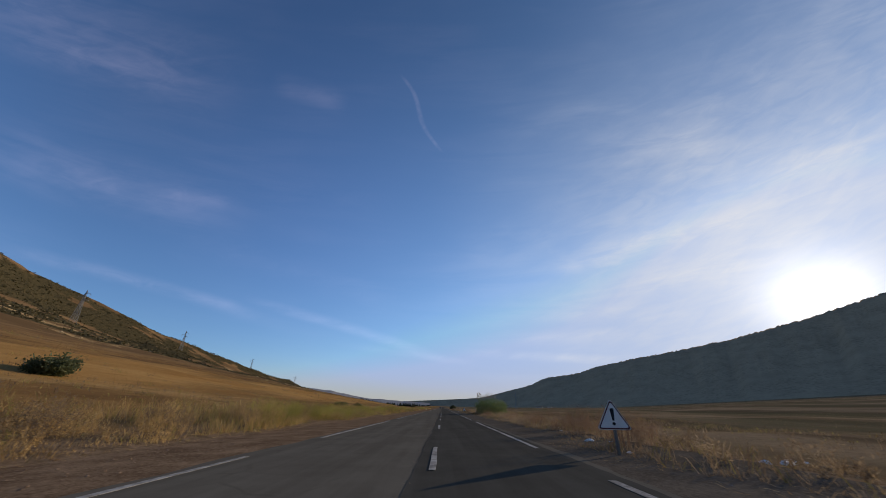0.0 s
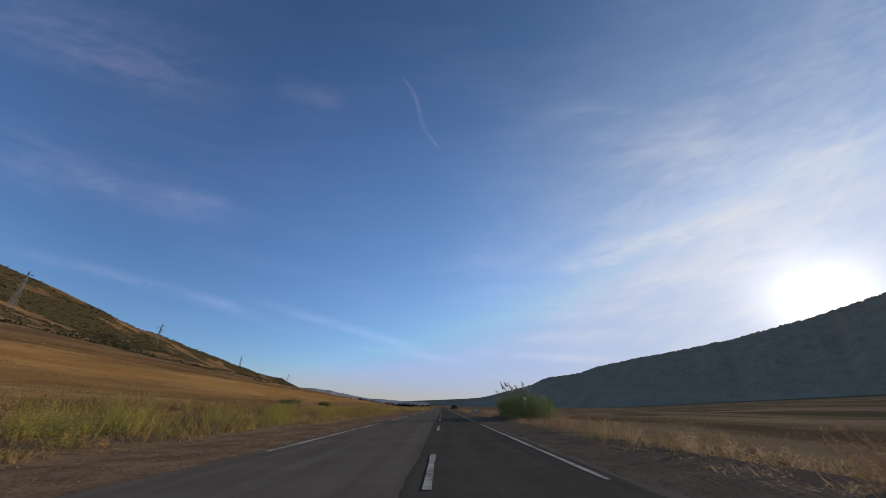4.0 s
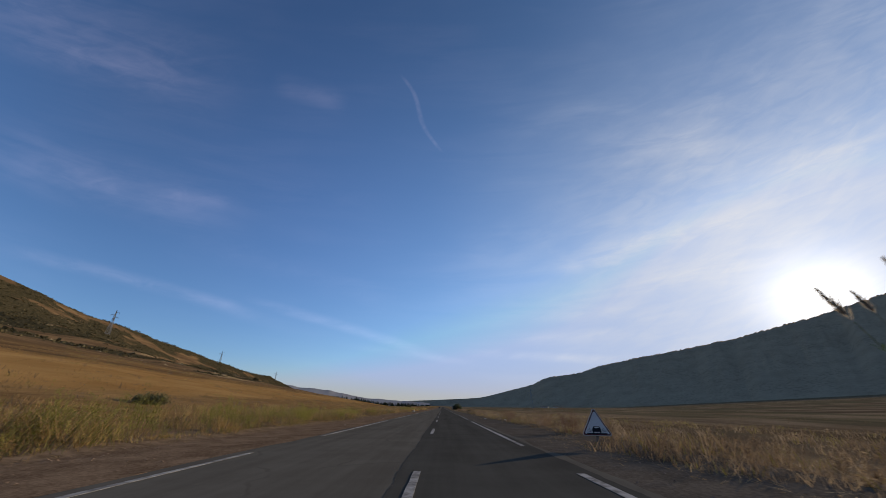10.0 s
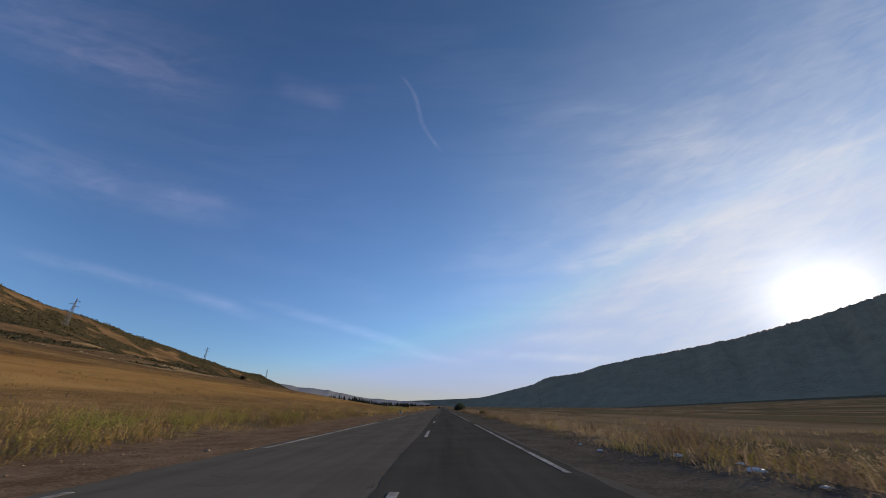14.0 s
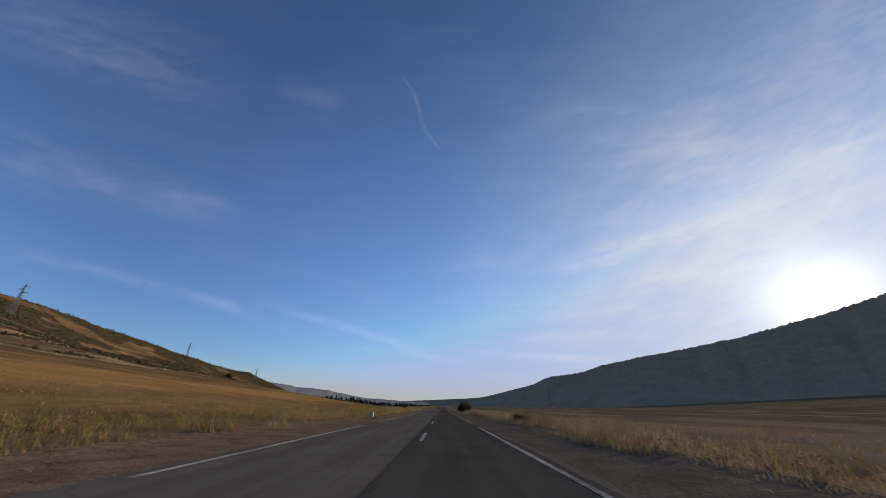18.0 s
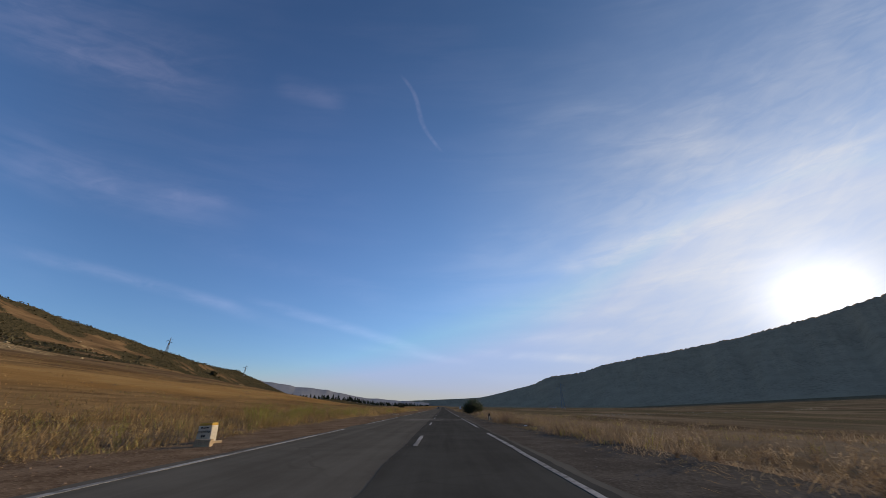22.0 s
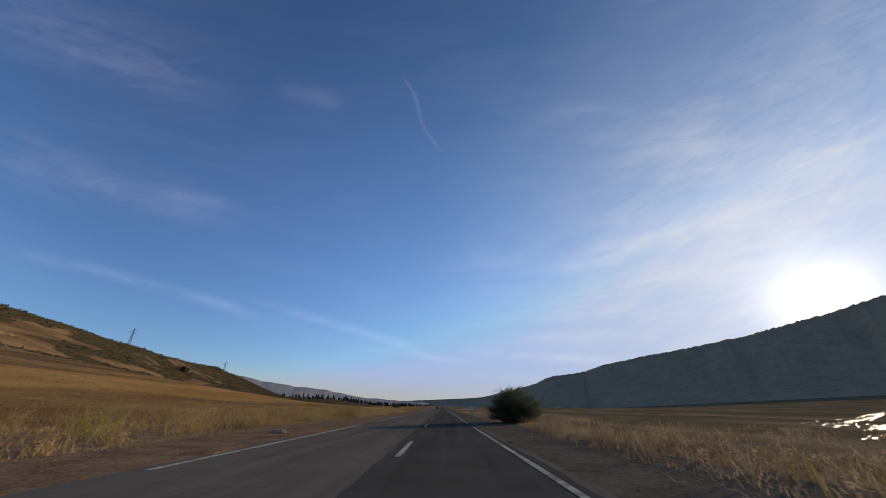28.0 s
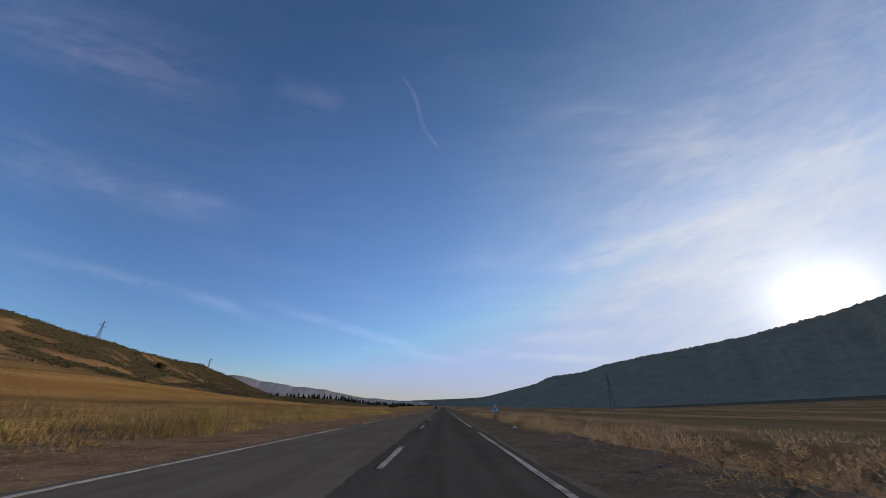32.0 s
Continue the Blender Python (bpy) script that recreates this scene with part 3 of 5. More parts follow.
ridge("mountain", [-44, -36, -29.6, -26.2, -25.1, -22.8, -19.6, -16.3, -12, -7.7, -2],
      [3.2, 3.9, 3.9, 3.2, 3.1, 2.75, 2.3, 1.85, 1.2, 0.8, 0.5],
      4300, 2600, HAZE_TINTED_FAR_MOUNTAIN, "far mountains coloured pale blue for morning haze", 9, 2, 0.0, 0.14, 0.25, 200.0)


# ---- plants: blades and leaves as arrays ----
def blade_mesh(name, root, tip, width, mat, bend=0.35, twist=None):
    """One mesh of many narrow blades, each from its root over a bent middle to its tip."""
    n = len(root)
    a = rng.uniform(0, 2 * np.pi, n) if twist is None else twist
    side = np.stack([np.cos(a), np.sin(a), np.zeros(n)], -1) * width[:, None] / 2
    mid = root * 0.5 + tip * 0.5
    mid[:, 2] += bend * np.hypot(tip[:, 0] - root[:, 0], tip[:, 1] - root[:, 1])
    V = np.stack([root - side, root + side, mid + side * 0.8, mid - side * 0.8, tip], 1).reshape(-1, 3)
    i = np.arange(n) * 5
    F = np.concatenate([np.stack([i, i + 1, i + 2], -1), np.stack([i, i + 2, i + 3], -1), np.stack([i + 3, i + 2, i + 4], -1)])
    return sheet(name, V, F, mat)


def tufts(name, x, y, count, tall, spread, width, mat, label, lean=0.45):
    """Grass or weeds: at each place a bundle of blades."""
    n = len(x) * count
    bx = np.repeat(x, count) + rng.normal(0, spread, n)
    by = np.repeat(y, count) + rng.normal(0, spread, n)
    h = np.repeat(tall, count) * rng.uniform(0.45, 1.1, n)
    a, r = rng.uniform(0, 2 * np.pi, n), h * lean * rng.uniform(0.1, 1.0, n)
    root = np.stack([bx, by, height(bx, by) - 0.03], -1)
    tip = root + np.stack([np.cos(a) * r, np.sin(a) * r, h], -1)
    ob = blade_mesh(name, root, tip, width * rng.uniform(0.6, 1.4, n), mat)
    return tagged(ob, label, "grass", kind="stuff")


def leaf_cloud(name, centre, way, length, width, mat):
    """Many small leaves: a diamond of two triangles each."""
    n = len(centre)
    way = way / np.linalg.norm(way, axis=1)[:, None]
    side = np.cross(way, rng.normal(size=(n, 3)))
    side = side / np.linalg.norm(side, axis=1)[:, None] * (width / 2)[:, None]
    tip = way * length[:, None]
    V = np.stack([centre, centre + tip * 0.45 + side, centre + tip, centre + tip * 0.45 - side], 1).reshape(-1, 3)
    i = np.arange(n) * 4
    return sheet(name, V, np.stack([i, i + 1, i + 2, i + 3], -1), mat)


def scatter(n, x0, x1, y0, y1, power=1.0):
    """Places between two lines along the road, thicker towards x0."""
    return x0 + (x1 - x0) * rng.uniform(0, 1, n) ** power, rng.uniform(y0, y1, n)


def keep(x, y, mask):
    return x[mask], y[mask]


def left_edge(y):
    return -8.9 + np.interp(y, [158, 164, 168, 174], [0, 1.5, 1.5, 0]) + 0.4 * relief(y, y * 0, 5.0, 51) + 0.2 * relief(y, y * 0, 1.7, 52)


def right_edge(y):
    return np.interp(y, [5, 8, 12, 16, 76, 79, 83, 86, 168, 177, 193, 204], [5.4, 4.5, 4.6, 5.75, 5.75, 5.0, 5.0, 5.75, 5.75, 4.9, 4.9, 5.75]) + 0.35 * relief(y, y * 0, 6.0, 53) + 0.25 * relief(y, y * 0, 1.9, 54)


GREEN_Y = [0, 16, 27, 45, 62, 75, 95, 115, 125, 140, 165, 178, 200, 225, 300]
GREEN_P = [0.10, 0.12, 0.6, 0.9, 0.6, 0.58, 0.55, 0.4, 0.25, 0.35, 0.15, 0.2, 0.12, 0.18, 0.6]


def make_left_verge():
    x, y = scatter(13500, 0.0, -12.0, -2, 300, 2.0)
    x = x + left_edge(y)
    patch = 0.5 + 0.5 * relief(x, y, 3.5, 61)
    green = rng.uniform(0, 1, len(x)) < np.interp(y, GREEN_Y, GREEN_P) * (0.1 + 1.1 * patch)
    tall = (0.12 + 0.86 * np.clip(patch + 0.45 * relief(x, y, 1.2, 62), 0, 1) ** 1.5) * np.interp(y, [0, 60, 90, 120, 150, 175, 300], [1.05, 1.1, 0.95, 0.7, 0.42, 0.85, 0.95])
    tall = tall * np.clip((left_edge(y) - x) / 1.2 + 0.45, 0.3, 1)
    brown = ~green & (rng.uniform(0, 1, len(x)) < np.interp(y, [0, 110, 130, 165, 180, 300], [0.9, 0.9, 1.5, 1.5, 0.6, 0.5]) * 0.45 * np.clip(0.3 + 1.2 * relief(x, y, 4.5, 64), 0, 1) + 0.1)
    dull = rng.uniform(0, 1, len(x)) < np.interp(y, [0, 105, 128, 162, 176, 300], [0.25, 0.3, 0.9, 0.9, 0.3, 0.4])
    for mask, mat, label in ((green, GREEN_WEED, "tall yellow-green weeds along the gravel shoulder"), (brown, BROWN_WEED, "withered brown weeds along the gravel shoulder"), (~green & ~brown & dull, DULL_STRAW, "low dull brown grass along the gravel shoulder"), (~green & ~brown & ~dull, STRAW, "tall dry straw-coloured grass along the gravel shoulder")):
        tufts("verge_grass", x[mask], y[mask], 10, tall[mask], 0.20, 0.017, mat, label, 1.3)
    x, y = scatter(15500, -14, -72, -2, 360, 1.5)
    belt = np.interp(-x + 9 * relief(x, y * 0.2, 16, 67), [24, 34, 50, 60], [0.08, 0.9, 0.9, 0.3])
    pick = rng.uniform(0, 1, len(x)) + 0.35 * relief(x, y * 0.3, 8, 63)
    golden, olive = pick < belt, pick > 1.02
    rest = ~golden & ~olive
    for mask, mat, label in ((golden, GOLD_STRAW, "low golden-orange straw on the slope's foot"), (olive, GREEN_WEED, "low olive weeds in the dry slope grass"), (rest, SLOPE_STRAW, "low dry brown grass on the slope")):
        tufts("field_grass", *keep(x, y, mask), 5, 0.08 + 0.16 * rng.uniform(0, 1, mask.sum()), 0.40, 0.034, mat, label, 1.7)


def make_slope_clumps():
    """Uneven clumps of taller weeds scattered over the lower slope."""
    x, y = scatter(6500, -13, -85, -2, 380, 1.5)
    ok = relief(x, y, 16, 65) * 0.6 + relief(x, y, 5, 66) * 0.5 > 0.12
    x, y = keep(x, y, ok)
    green = rng.uniform(0, 1, len(x)) < 0.35
    size = 0.18 + 0.32 * rng.uniform(0, 1, len(x)) ** 2
    tufts("slope_weeds", x[green], y[green], 12, size[green], 0.30, 0.022, GREEN_WEED, "scattered green-brown weed clumps on the slope", 1.2)
    tufts("slope_weeds", x[~green], y[~green], 12, size[~green], 0.30, 0.022, BROWN_WEED, "scattered withered weed clumps on the slope", 1.2)


def make_right_verge():
    x, y = scatter(13500, 0.0, 19.0, 4, 310, 2.0)
    x = x + right_edge(y)
    open_patch = (y > 5.0) & (y < 12.5) & (rng.uniform(0, 1, len(x)) < 0.55)
    patch = 0.5 + 0.5 * relief(x, y, 3.0, 71)
    ok = ~open_patch & (patch + 0.45 * relief(x, y, 1.1, 74) > 0.22) & ~((y > 219) & (y < 227) & (x < 5.2))
    x, y, patch = x[ok], y[ok], patch[ok]
    kind = rng.uniform(0, 1, len(x)) * 0.7 + 0.3 * (0.5 + 0.5 * relief(x, y, 8, 72))
    straw = kind > np.interp(y, [0, 50, 80, 110, 160, 300], [0.80, 0.79, 0.78, 0.78, 0.74, 0.70])
    green = ~straw & (rng.uniform(0, 1, len(x)) < np.interp(y, [0, 80, 95, 130, 150], [0.22, 0.24, 0.34, 0.34, 0.22]))
    tall = (0.14 + 0.78 * np.clip(patch + 0.3 * relief(x, y, 1.4, 75), 0, 1) ** 1.5) * np.clip((x - right_edge(y)) / 1.5 + 0.4, 0.3, 1) * np.interp(x, [5, 9, 14, 25], [1, 0.9, 0.7, 0.5])
    brown = ~straw & ~green
    for mask, mat, label in ((straw, PALE_STRAW, "dry golden grass beside the road"), (brown, BROWN_WEED, "withered brown weeds beside the road"), (green, GREEN_WEED, "sparse green weeds among dry grass")):
        tufts("verge_grass", x[mask], y[mask], 9, 0.82 * tall[mask], 0.18, 0.0155, mat, label, 1.2)
    y = rng.uniform(4, 270, 2600)
    x = right_edge(y) + 0.2 + rng.uniform(0, 1, len(y)) ** 1.4 * 5.0
    ok = relief(x, y, 2.6, 76) > -0.1
    tufts("flattened_straw", x[ok], y[ok], 14, 0.07 + 0.10 * rng.uniform(0, 1, ok.sum()), 0.22, 0.012, PALE_STRAW, "pale flattened straw lying among the verge weeds", 4.5)
    x, y = scatter(16000, 16, 95, 0, 400, 1.5)
    straw = relief(x, y, 11, 73) > 0.1
    tufts("field_stubble", *keep(x, y, straw), 3, 0.08 + 0.14 * rng.uniform(0, 1, straw.sum()), 0.3, 0.04, FIELD_STRAW, "short straw stubble in the flat field")
    tufts("field_stubble", *keep(x, y, ~straw), 3, 0.06 + 0.12 * rng.uniform(0, 1, (~straw).sum()), 0.3, 0.04, FIELD_STRAW, "short brown stubble in the flat field")


def make_litter_straw():
    n = 17000
    y = rng.uniform(-2, 300, n)
    left = rng.uniform(0, 1, n) < 0.65
    x = np.where(left, left_edge(y) + rng.normal(0.15, 0.42, n), right_edge(y) - rng.normal(0.2, 0.35, n))
    a, l = rng.uniform(0, 2 * np.pi, n), rng.uniform(0.08, 0.4, n)
    root = np.stack([x, y, np.full(n, 0.02) + far_rise(x, y)], -1)
    tip = root + np.stack([np.cos(a) * l, np.sin(a) * l, rng.uniform(0, 0.06, n)], -1)
    tagged(blade_mesh("fallen_straw", root, tip, np.full(n, 0.014), STRAW, 0.05), "pale fallen straw along the shoulder's rim", "straw", kind="stuff")


def stones(name, x, y, z, size, mat, label):
    """Small angular stones, each a squashed octahedron."""
    n = len(x)
    base = np.array([[1, 0, 0], [0, 1, 0], [-1, 0, 0], [0, -1, 0], [0, 0, 0.7], [0, 0, -0.5]])
    V = base[None] * (size[:, None, None] * rng.uniform(0.6, 1.3, (n, 6, 1)))
    a = rng.uniform(0, 2 * np.pi, n)
    c, s = np.cos(a)[:, None], np.sin(a)[:, None]
    V = np.stack([V[..., 0] * c - V[..., 1] * s + x[:, None], V[..., 0] * s + V[..., 1] * c + y[:, None], V[..., 2] + z[:, None]], -1).reshape(-1, 3)
    f = np.array([[0, 1, 4], [1, 2, 4], [2, 3, 4], [3, 0, 4]])
    F = (f[None] + (np.arange(n) * 6)[:, None, None]).reshape(-1, 3)
    return tagged(sheet(name, V, F, mat), label, "stones", kind="stuff")


def make_stones():
    n = 21000
    y = rng.uniform(-2, 260, n)
    x = ROAD_LEFT - 0.1 - (4.6 * rng.uniform(0, 1, n) ** 0.7)
    stones("gravel", x, y, np.full(n, 0.012) + far_rise(x, y), 0.008 + 0.030 * rng.uniform(0, 1, n) ** 4, GRAVEL_STONE, "loose reddish gravel on the shoulder")
    n = 4000
    y = rng.uniform(0, 260, n)
    x = ROAD_RIGHT + 0.1 + 2.2 * rng.uniform(0, 1, n)
    stones("gravel", x, y, np.full(n, 0.012) + far_rise(x, y), 0.007 + 0.022 * rng.uniform(0, 1, n) ** 3, GREY_STONE, "loose grey-brown gravel on the shoulder")
    n = 3000
    y = rng.uniform(0, 330, n)
    x = -0.33 + rng.normal(0, 0.05, n)
    stones("crumbs", x, y, np.full(n, 0.022) + far_rise(x, y), 0.005 + 0.012 * rng.uniform(0, 1, n) ** 2, GRAVEL_STONE, "crumbled asphalt and grit along the road seam")


def make_hill_scrub():
    n = 44000
    x, y = scatter(n, -62, -264, -60, 860, 0.9)
    thick = scrub_cover(x, y) + rng.normal(0, 0.09, n)
    dense = thick > 0.04
    low = (thick > -0.35) & ~dense & (rng.uniform(0, 1, n) < 0.22)
    size = np.where(dense, 0.35 + 1.0 * rng.uniform(0, 1, n) ** 2.5, 0.16 + 0.35 * rng.uniform(0, 1, n) ** 2)
    ok = dense | low
    x, y, size = x[ok], y[ok], size[ok]
    k = 8
    c = np.repeat(np.stack([x, y, height(x, y)], -1), k, 0)
    r = np.repeat(size, k)
    d = rng.normal(size=(len(c), 3))
    d = d / np.linalg.norm(d, axis=1)[:, None]
    d[:, 2] = np.abs(d[:, 2]) * 0.6
    c = c + d * (r * rng.uniform(0.0, 0.6, len(c)))[:, None]
    tagged(leaf_cloud("hill_scrub", c, d + rng.normal(0, 0.5, d.shape), r * 0.70, r * 0.56, SHRUB), "dark olive scrub bushes on the hillside", "bushes", kind="stuff")


def make_weeds():
    """Bushy roadside weeds: thin stalks that branch upward, with small leaves."""
    for name, mat, count, side, label in (("weed_clumps", GREEN_WEED, 800, -1, "bushy yellow-green roadside weeds"), ("weed_clumps", STRAW, 700, -1, "bushy dried roadside weeds"),
                                          ("weed_clumps", BROWN_WEED, 700, 1, "withered brown thistles beside the road"), ("weed_clumps", PALE_STRAW, 700, 1, "dried pale weeds beside the road")):
        y = rng.uniform(2, 290, count)
        x = left_edge(y) - rng.uniform(0.0, 6.5, count) ** 1.2 if side < 0 else right_edge(y) + 0.3 + rng.uniform(0, 5.5, count)
        if mat == GREEN_WEED:
            ok = rng.uniform(0, 1, count) < np.interp(y, GREEN_Y, GREEN_P) * 1.4
            x, y = x[ok], y[ok]
        if side > 0:
            ok = ~((y > 6) & (y < 9.6) & (x < 5.6)) & ~((y > 76.5) & (y < 80.5) & (x < 5.7)) & ~((y > 219) & (y < 228) & (x < 6))
            x, y = x[ok], y[ok]
        k, m = 12, 5
        n = len(x)
        tall = 0.3 + 0.7 * rng.uniform(0, 1, n) ** 1.8 if side < 0 else 0.25 + 0.6 * rng.uniform(0, 1, n) ** 2.0
        base = np.stack([x, y, height(x, y) - 0.03], -1)
        a = rng.uniform(0, 2 * np.pi, (n, k))
        r = rng.uniform(0.1, 0.55, (n, k)) * tall[:, None]
        tip = base[:, None] + np.stack([np.cos(a) * r, np.sin(a) * r, tall[:, None] * rng.uniform(0.55, 1.05, (n, k))], -1)
        root = np.repeat(base[:, None], k, 1)
        tagged(blade_mesh("weed_stalks", root.reshape(-1, 3), tip.reshape(-1, 3).copy(), np.full(n * k, 0.009), mat, 0.2), label, "weeds", kind="stuff")
        w = rng.uniform(0.25, 1.05, (n, k, m, 1))
        c = (root[:, :, None] * (1 - w) + tip[:, :, None] * w).reshape(-1, 3) + rng.normal(0, 0.02, (n * k * m, 3))
        d = rng.normal(0, 1, c.shape) + np.array([0, 0, 0.9])
        tagged(leaf_cloud(name, c, d, rng.uniform(0.055, 0.125, len(c)), rng.uniform(0.014, 0.030, len(c)), mat), label, "weeds", kind="stuff")


make_left_verge()
make_slope_clumps()
make_right_verge()
make_weeds()
make_litter_straw()
make_stones()
make_hill_scrub()


def make_outcrops():
    x, y = scatter(6000, -76, -225, -40, 560, 0.8)
    x, y = keep(x, y, bare_rock(x, y) + rng.normal(0, 0.08, len(x)) > 0.27)
    stones("outcrops", x, y, height(x, y) + 0.05, 0.16 + 0.55 * rng.uniform(0, 1, len(x)) ** 3, OUTCROP, "pale rock outcrops on the hillside")


make_outcrops()


# ---- things ----
def thing(name, x, y, z, label, category, group="", turn=0.0):
    ob = new(name)
    ob.empty_display_size = 0.2
    ob.matrix_basis = pose(x, y, z, 0, 0, turn)
    return tagged(ob, label, category, group)


def local(ob, root):
    """Puts an array-built mesh under its thing, keeping the thing's own coordinates."""
    ob.parent = root
    return ob


def make_reeds():
    x0, y0 = 9.3, 68.7
    root = thing("reed_clump", x0, y0, float(height(x0, y0)), "tall green giant reeds with feathery brown plumes by the road", "reeds")
    n = 280
    a, r = rng.uniform(0, 2 * np.pi, n), np.sqrt(rng.uniform(0, 1, n))
    bx, by = np.cos(a) * r * 2.6, np.sin(a) * r * 6.6
    flower = np.arange(n) < 28
    bx = np.where(flower, bx * 0.8 - 0.5, bx)
    tall = np.where(flower, rng.uniform(2.6, 3.3, n), (2.75 - 0.8 * r ** 2) * rng.uniform(0.7, 1.08, n))
    lean = np.stack([np.cos(a) * r * 0.5 - 0.2, np.sin(a) * r * 0.5], -1) * rng.uniform(0.4, 1.3, (n, 1))
    lean[flower] = np.stack([rng.uniform(-0.85, -0.25, 28), rng.normal(0, 0.25, 28)], -1)
    L0, L1, W = [], [], []
    for i in range(n):
        p = [Vector((bx[i] + lean[i, 0] * w ** 1.9, by[i] + lean[i, 1] * w ** 1.9, tall[i] * w)) for w in (0, 0.35, 0.7, 1.0)]
        cane = bmesh.new()
        for q0, q1, t0, t1 in zip(p, p[1:], (0.014, 0.012, 0.009), (0.012, 0.009, 0.006)):
            rod(cane, q0, q1, t0, t1, 4)
        part("cane", cane, REED_CANE, root)
        for k in range(20 if flower[i] else 38):
            w = rng.uniform(0.08, 0.86 if flower[i] else 1.0)
            j = min(2, int(w * 3))
            q = p[j].lerp(p[j + 1], w * 3 - j)
            ang, l = rng.uniform(0, 2 * np.pi), rng.uniform(0.25, 0.55)
            L0.append(q)
            L1.append(q + Vector((math.cos(ang) * l, math.sin(ang) * l, l * rng.uniform(-0.2, 0.75))))
            W.append(rng.uniform(0.016, 0.036))
        if flower[i]:
            m = 210
            w = rng.uniform(0, 1, m)
            long = rng.uniform(0.48, 0.78)
            axis = np.array([rng.uniform(-0.75, -0.2), rng.normal(0, 0.2), 1.0])
            axis = axis / np.linalg.norm(axis) * long
            c = np.array(p[3])[None] + axis[None] * w[:, None] * 0.9
            spray = rng.normal(0, 1, (m, 3)) * np.array([0.42, 0.42, 0.12])
            way = axis[None] * 1.3 + spray * (0.25 + 0.75 * np.sin(np.pi * (0.15 + 0.75 * w)))[:, None] * long
            local(leaf_cloud("plume", c, way, 0.30 * long * (1.25 - 0.75 * w), np.full(m, 0.013), PLUME), root)
    local(blade_mesh("foliage", np.array(L0), np.array(L1), np.array(W), REED_LEAF, 0.30), root)
    return root


def make_big_bush():
    x0, y0 = 6.6, 222.9
    root = thing("bush_tree", x0, y0, float(height(x0, y0)), "dense dark green roadside tree-like bush with twiggy top", "bush")
    wood, C, D = bmesh.new(), [], []
    for i in range(230):
        a, r = rng.uniform(0, 2 * np.pi), math.sqrt(rng.uniform())
        lift = rng.uniform(0.0, 1.0) ** 0.8
        end = Vector((math.cos(a) * r * 2.05, math.sin(a) * r * 2.4, 0.15 + 2.15 * math.sqrt(max(0.0, 1 - (r * 0.93) ** 2.4)) * lift))
        if i % 19 == 0:
            end = Vector((rng.uniform(-0.9, 0.6), rng.uniform(0.6, 1.7), rng.uniform(1.9, 2.4)))
        elif i % 17 == 5:
            end = Vector((rng.uniform(-0.7, 0.6), rng.uniform(-0.8, 1.4), rng.uniform(2.1, 2.5)))
        elif rng.uniform() < 0.12:
            end.z += rng.uniform(0.1, 0.35)
        start = Vector((math.cos(a) * 0.7 * r, math.sin(a) * 0.7 * r, 0))
        bow = start.lerp(end, 0.5) + Vector((rng.normal(0, 0.2), rng.normal(0, 0.2), 0.2))
        rod(wood, start, bow, 0.045, 0.025, 5)
        rod(wood, bow, end, 0.025, 0.010, 5)
        for k in range(16):
            w = rng.uniform(0.25, 1.05)
            q = bow.lerp(end, (w - 0.5) * 2) if w > 0.5 else start.lerp(bow, w * 2)
            ang = rng.uniform(0, 2 * np.pi)
            l = rng.uniform(0.25, 0.55)
            tip = q + Vector((math.cos(ang) * l, math.sin(ang) * l, l * rng.uniform(0.0, 1.1)))
            rod(wood, q, tip, 0.007, 0.003, 3)
            m = 26
            t = rng.uniform(0.1, 1.05, m)[:, None]
            C.append(np.array(q)[None] * (1 - t) + np.array(tip)[None] * t + rng.normal(0, 0.035, (m, 3)))
            D.append(np.array(tip - q)[None] * 0.8 + rng.normal(0, 0.35, (m, 3)))
    part("trunk", wood, BARK, root)
    C, D = np.concatenate(C), np.concatenate(D)
    C[:, 2] = np.maximum(C[:, 2], 0.02)
    local(leaf_cloud("crown", C, D, rng.uniform(0.05, 0.10, len(C)), rng.uniform(0.017, 0.032, len(C)), BUSH_LEAF), root)
    return root


def make_bush(x, y, wide, tall, mat, label, leaf=0.16):
    root = thing("bush", x, y, float(height(x, y)) - 0.05, label, "bush")
    wood = bmesh.new()
    C, D = [], []
    for i in range(26):
        a, r = rng.uniform(0, 2 * np.pi), math.sqrt(rng.uniform())
        end = Vector((math.cos(a) * r * wide / 2, math.sin(a) * r * wide / 2, tall * (1 - 0.55 * r * r) * rng.uniform(0.45, 1.0)))
        rod(wood, (end.x * 0.1, end.y * 0.1, 0), end, 0.03, 0.01, 4)
        m = 240
        t = rng.uniform(0.2, 1.0, m)[:, None]
        C.append(np.array(end)[None] * t + rng.normal(0, wide * 0.055, (m, 3)))
        D.append(rng.normal(0, 1, (m, 3)) + np.array([0, 0, 0.6]))
    part("stems", wood, BARK, root)
    C, D = np.concatenate(C), np.concatenate(D)
    C[:, 2] = np.maximum(C[:, 2], 0.0)
    local(leaf_cloud("foliage", C, D, rng.uniform(0.6, 1.4, len(C)) * leaf * 1.4, rng.uniform(0.6, 1.4, len(C)) * leaf * 0.8, mat), root)
    return root


make_reeds()
make_big_bush()
make_bush(-33.4, 30.4, 4.4, 1.7, BUSH_LEAF, "rounded dark green bush alone on the dry slope", 0.16)
make_bush(-22.5, 82.5, 3.2, 0.85, OLIVE, "low dark green bush in the dry grass", 0.09)
make_bush(-46, 570, 7.0, 3.0, SHRUB, "dark round bush far out in the field", 0.5)
make_bush(-232, 512, 7.5, 4.6, SHRUB, "dark bush standing on the hill's crest", 0.6)
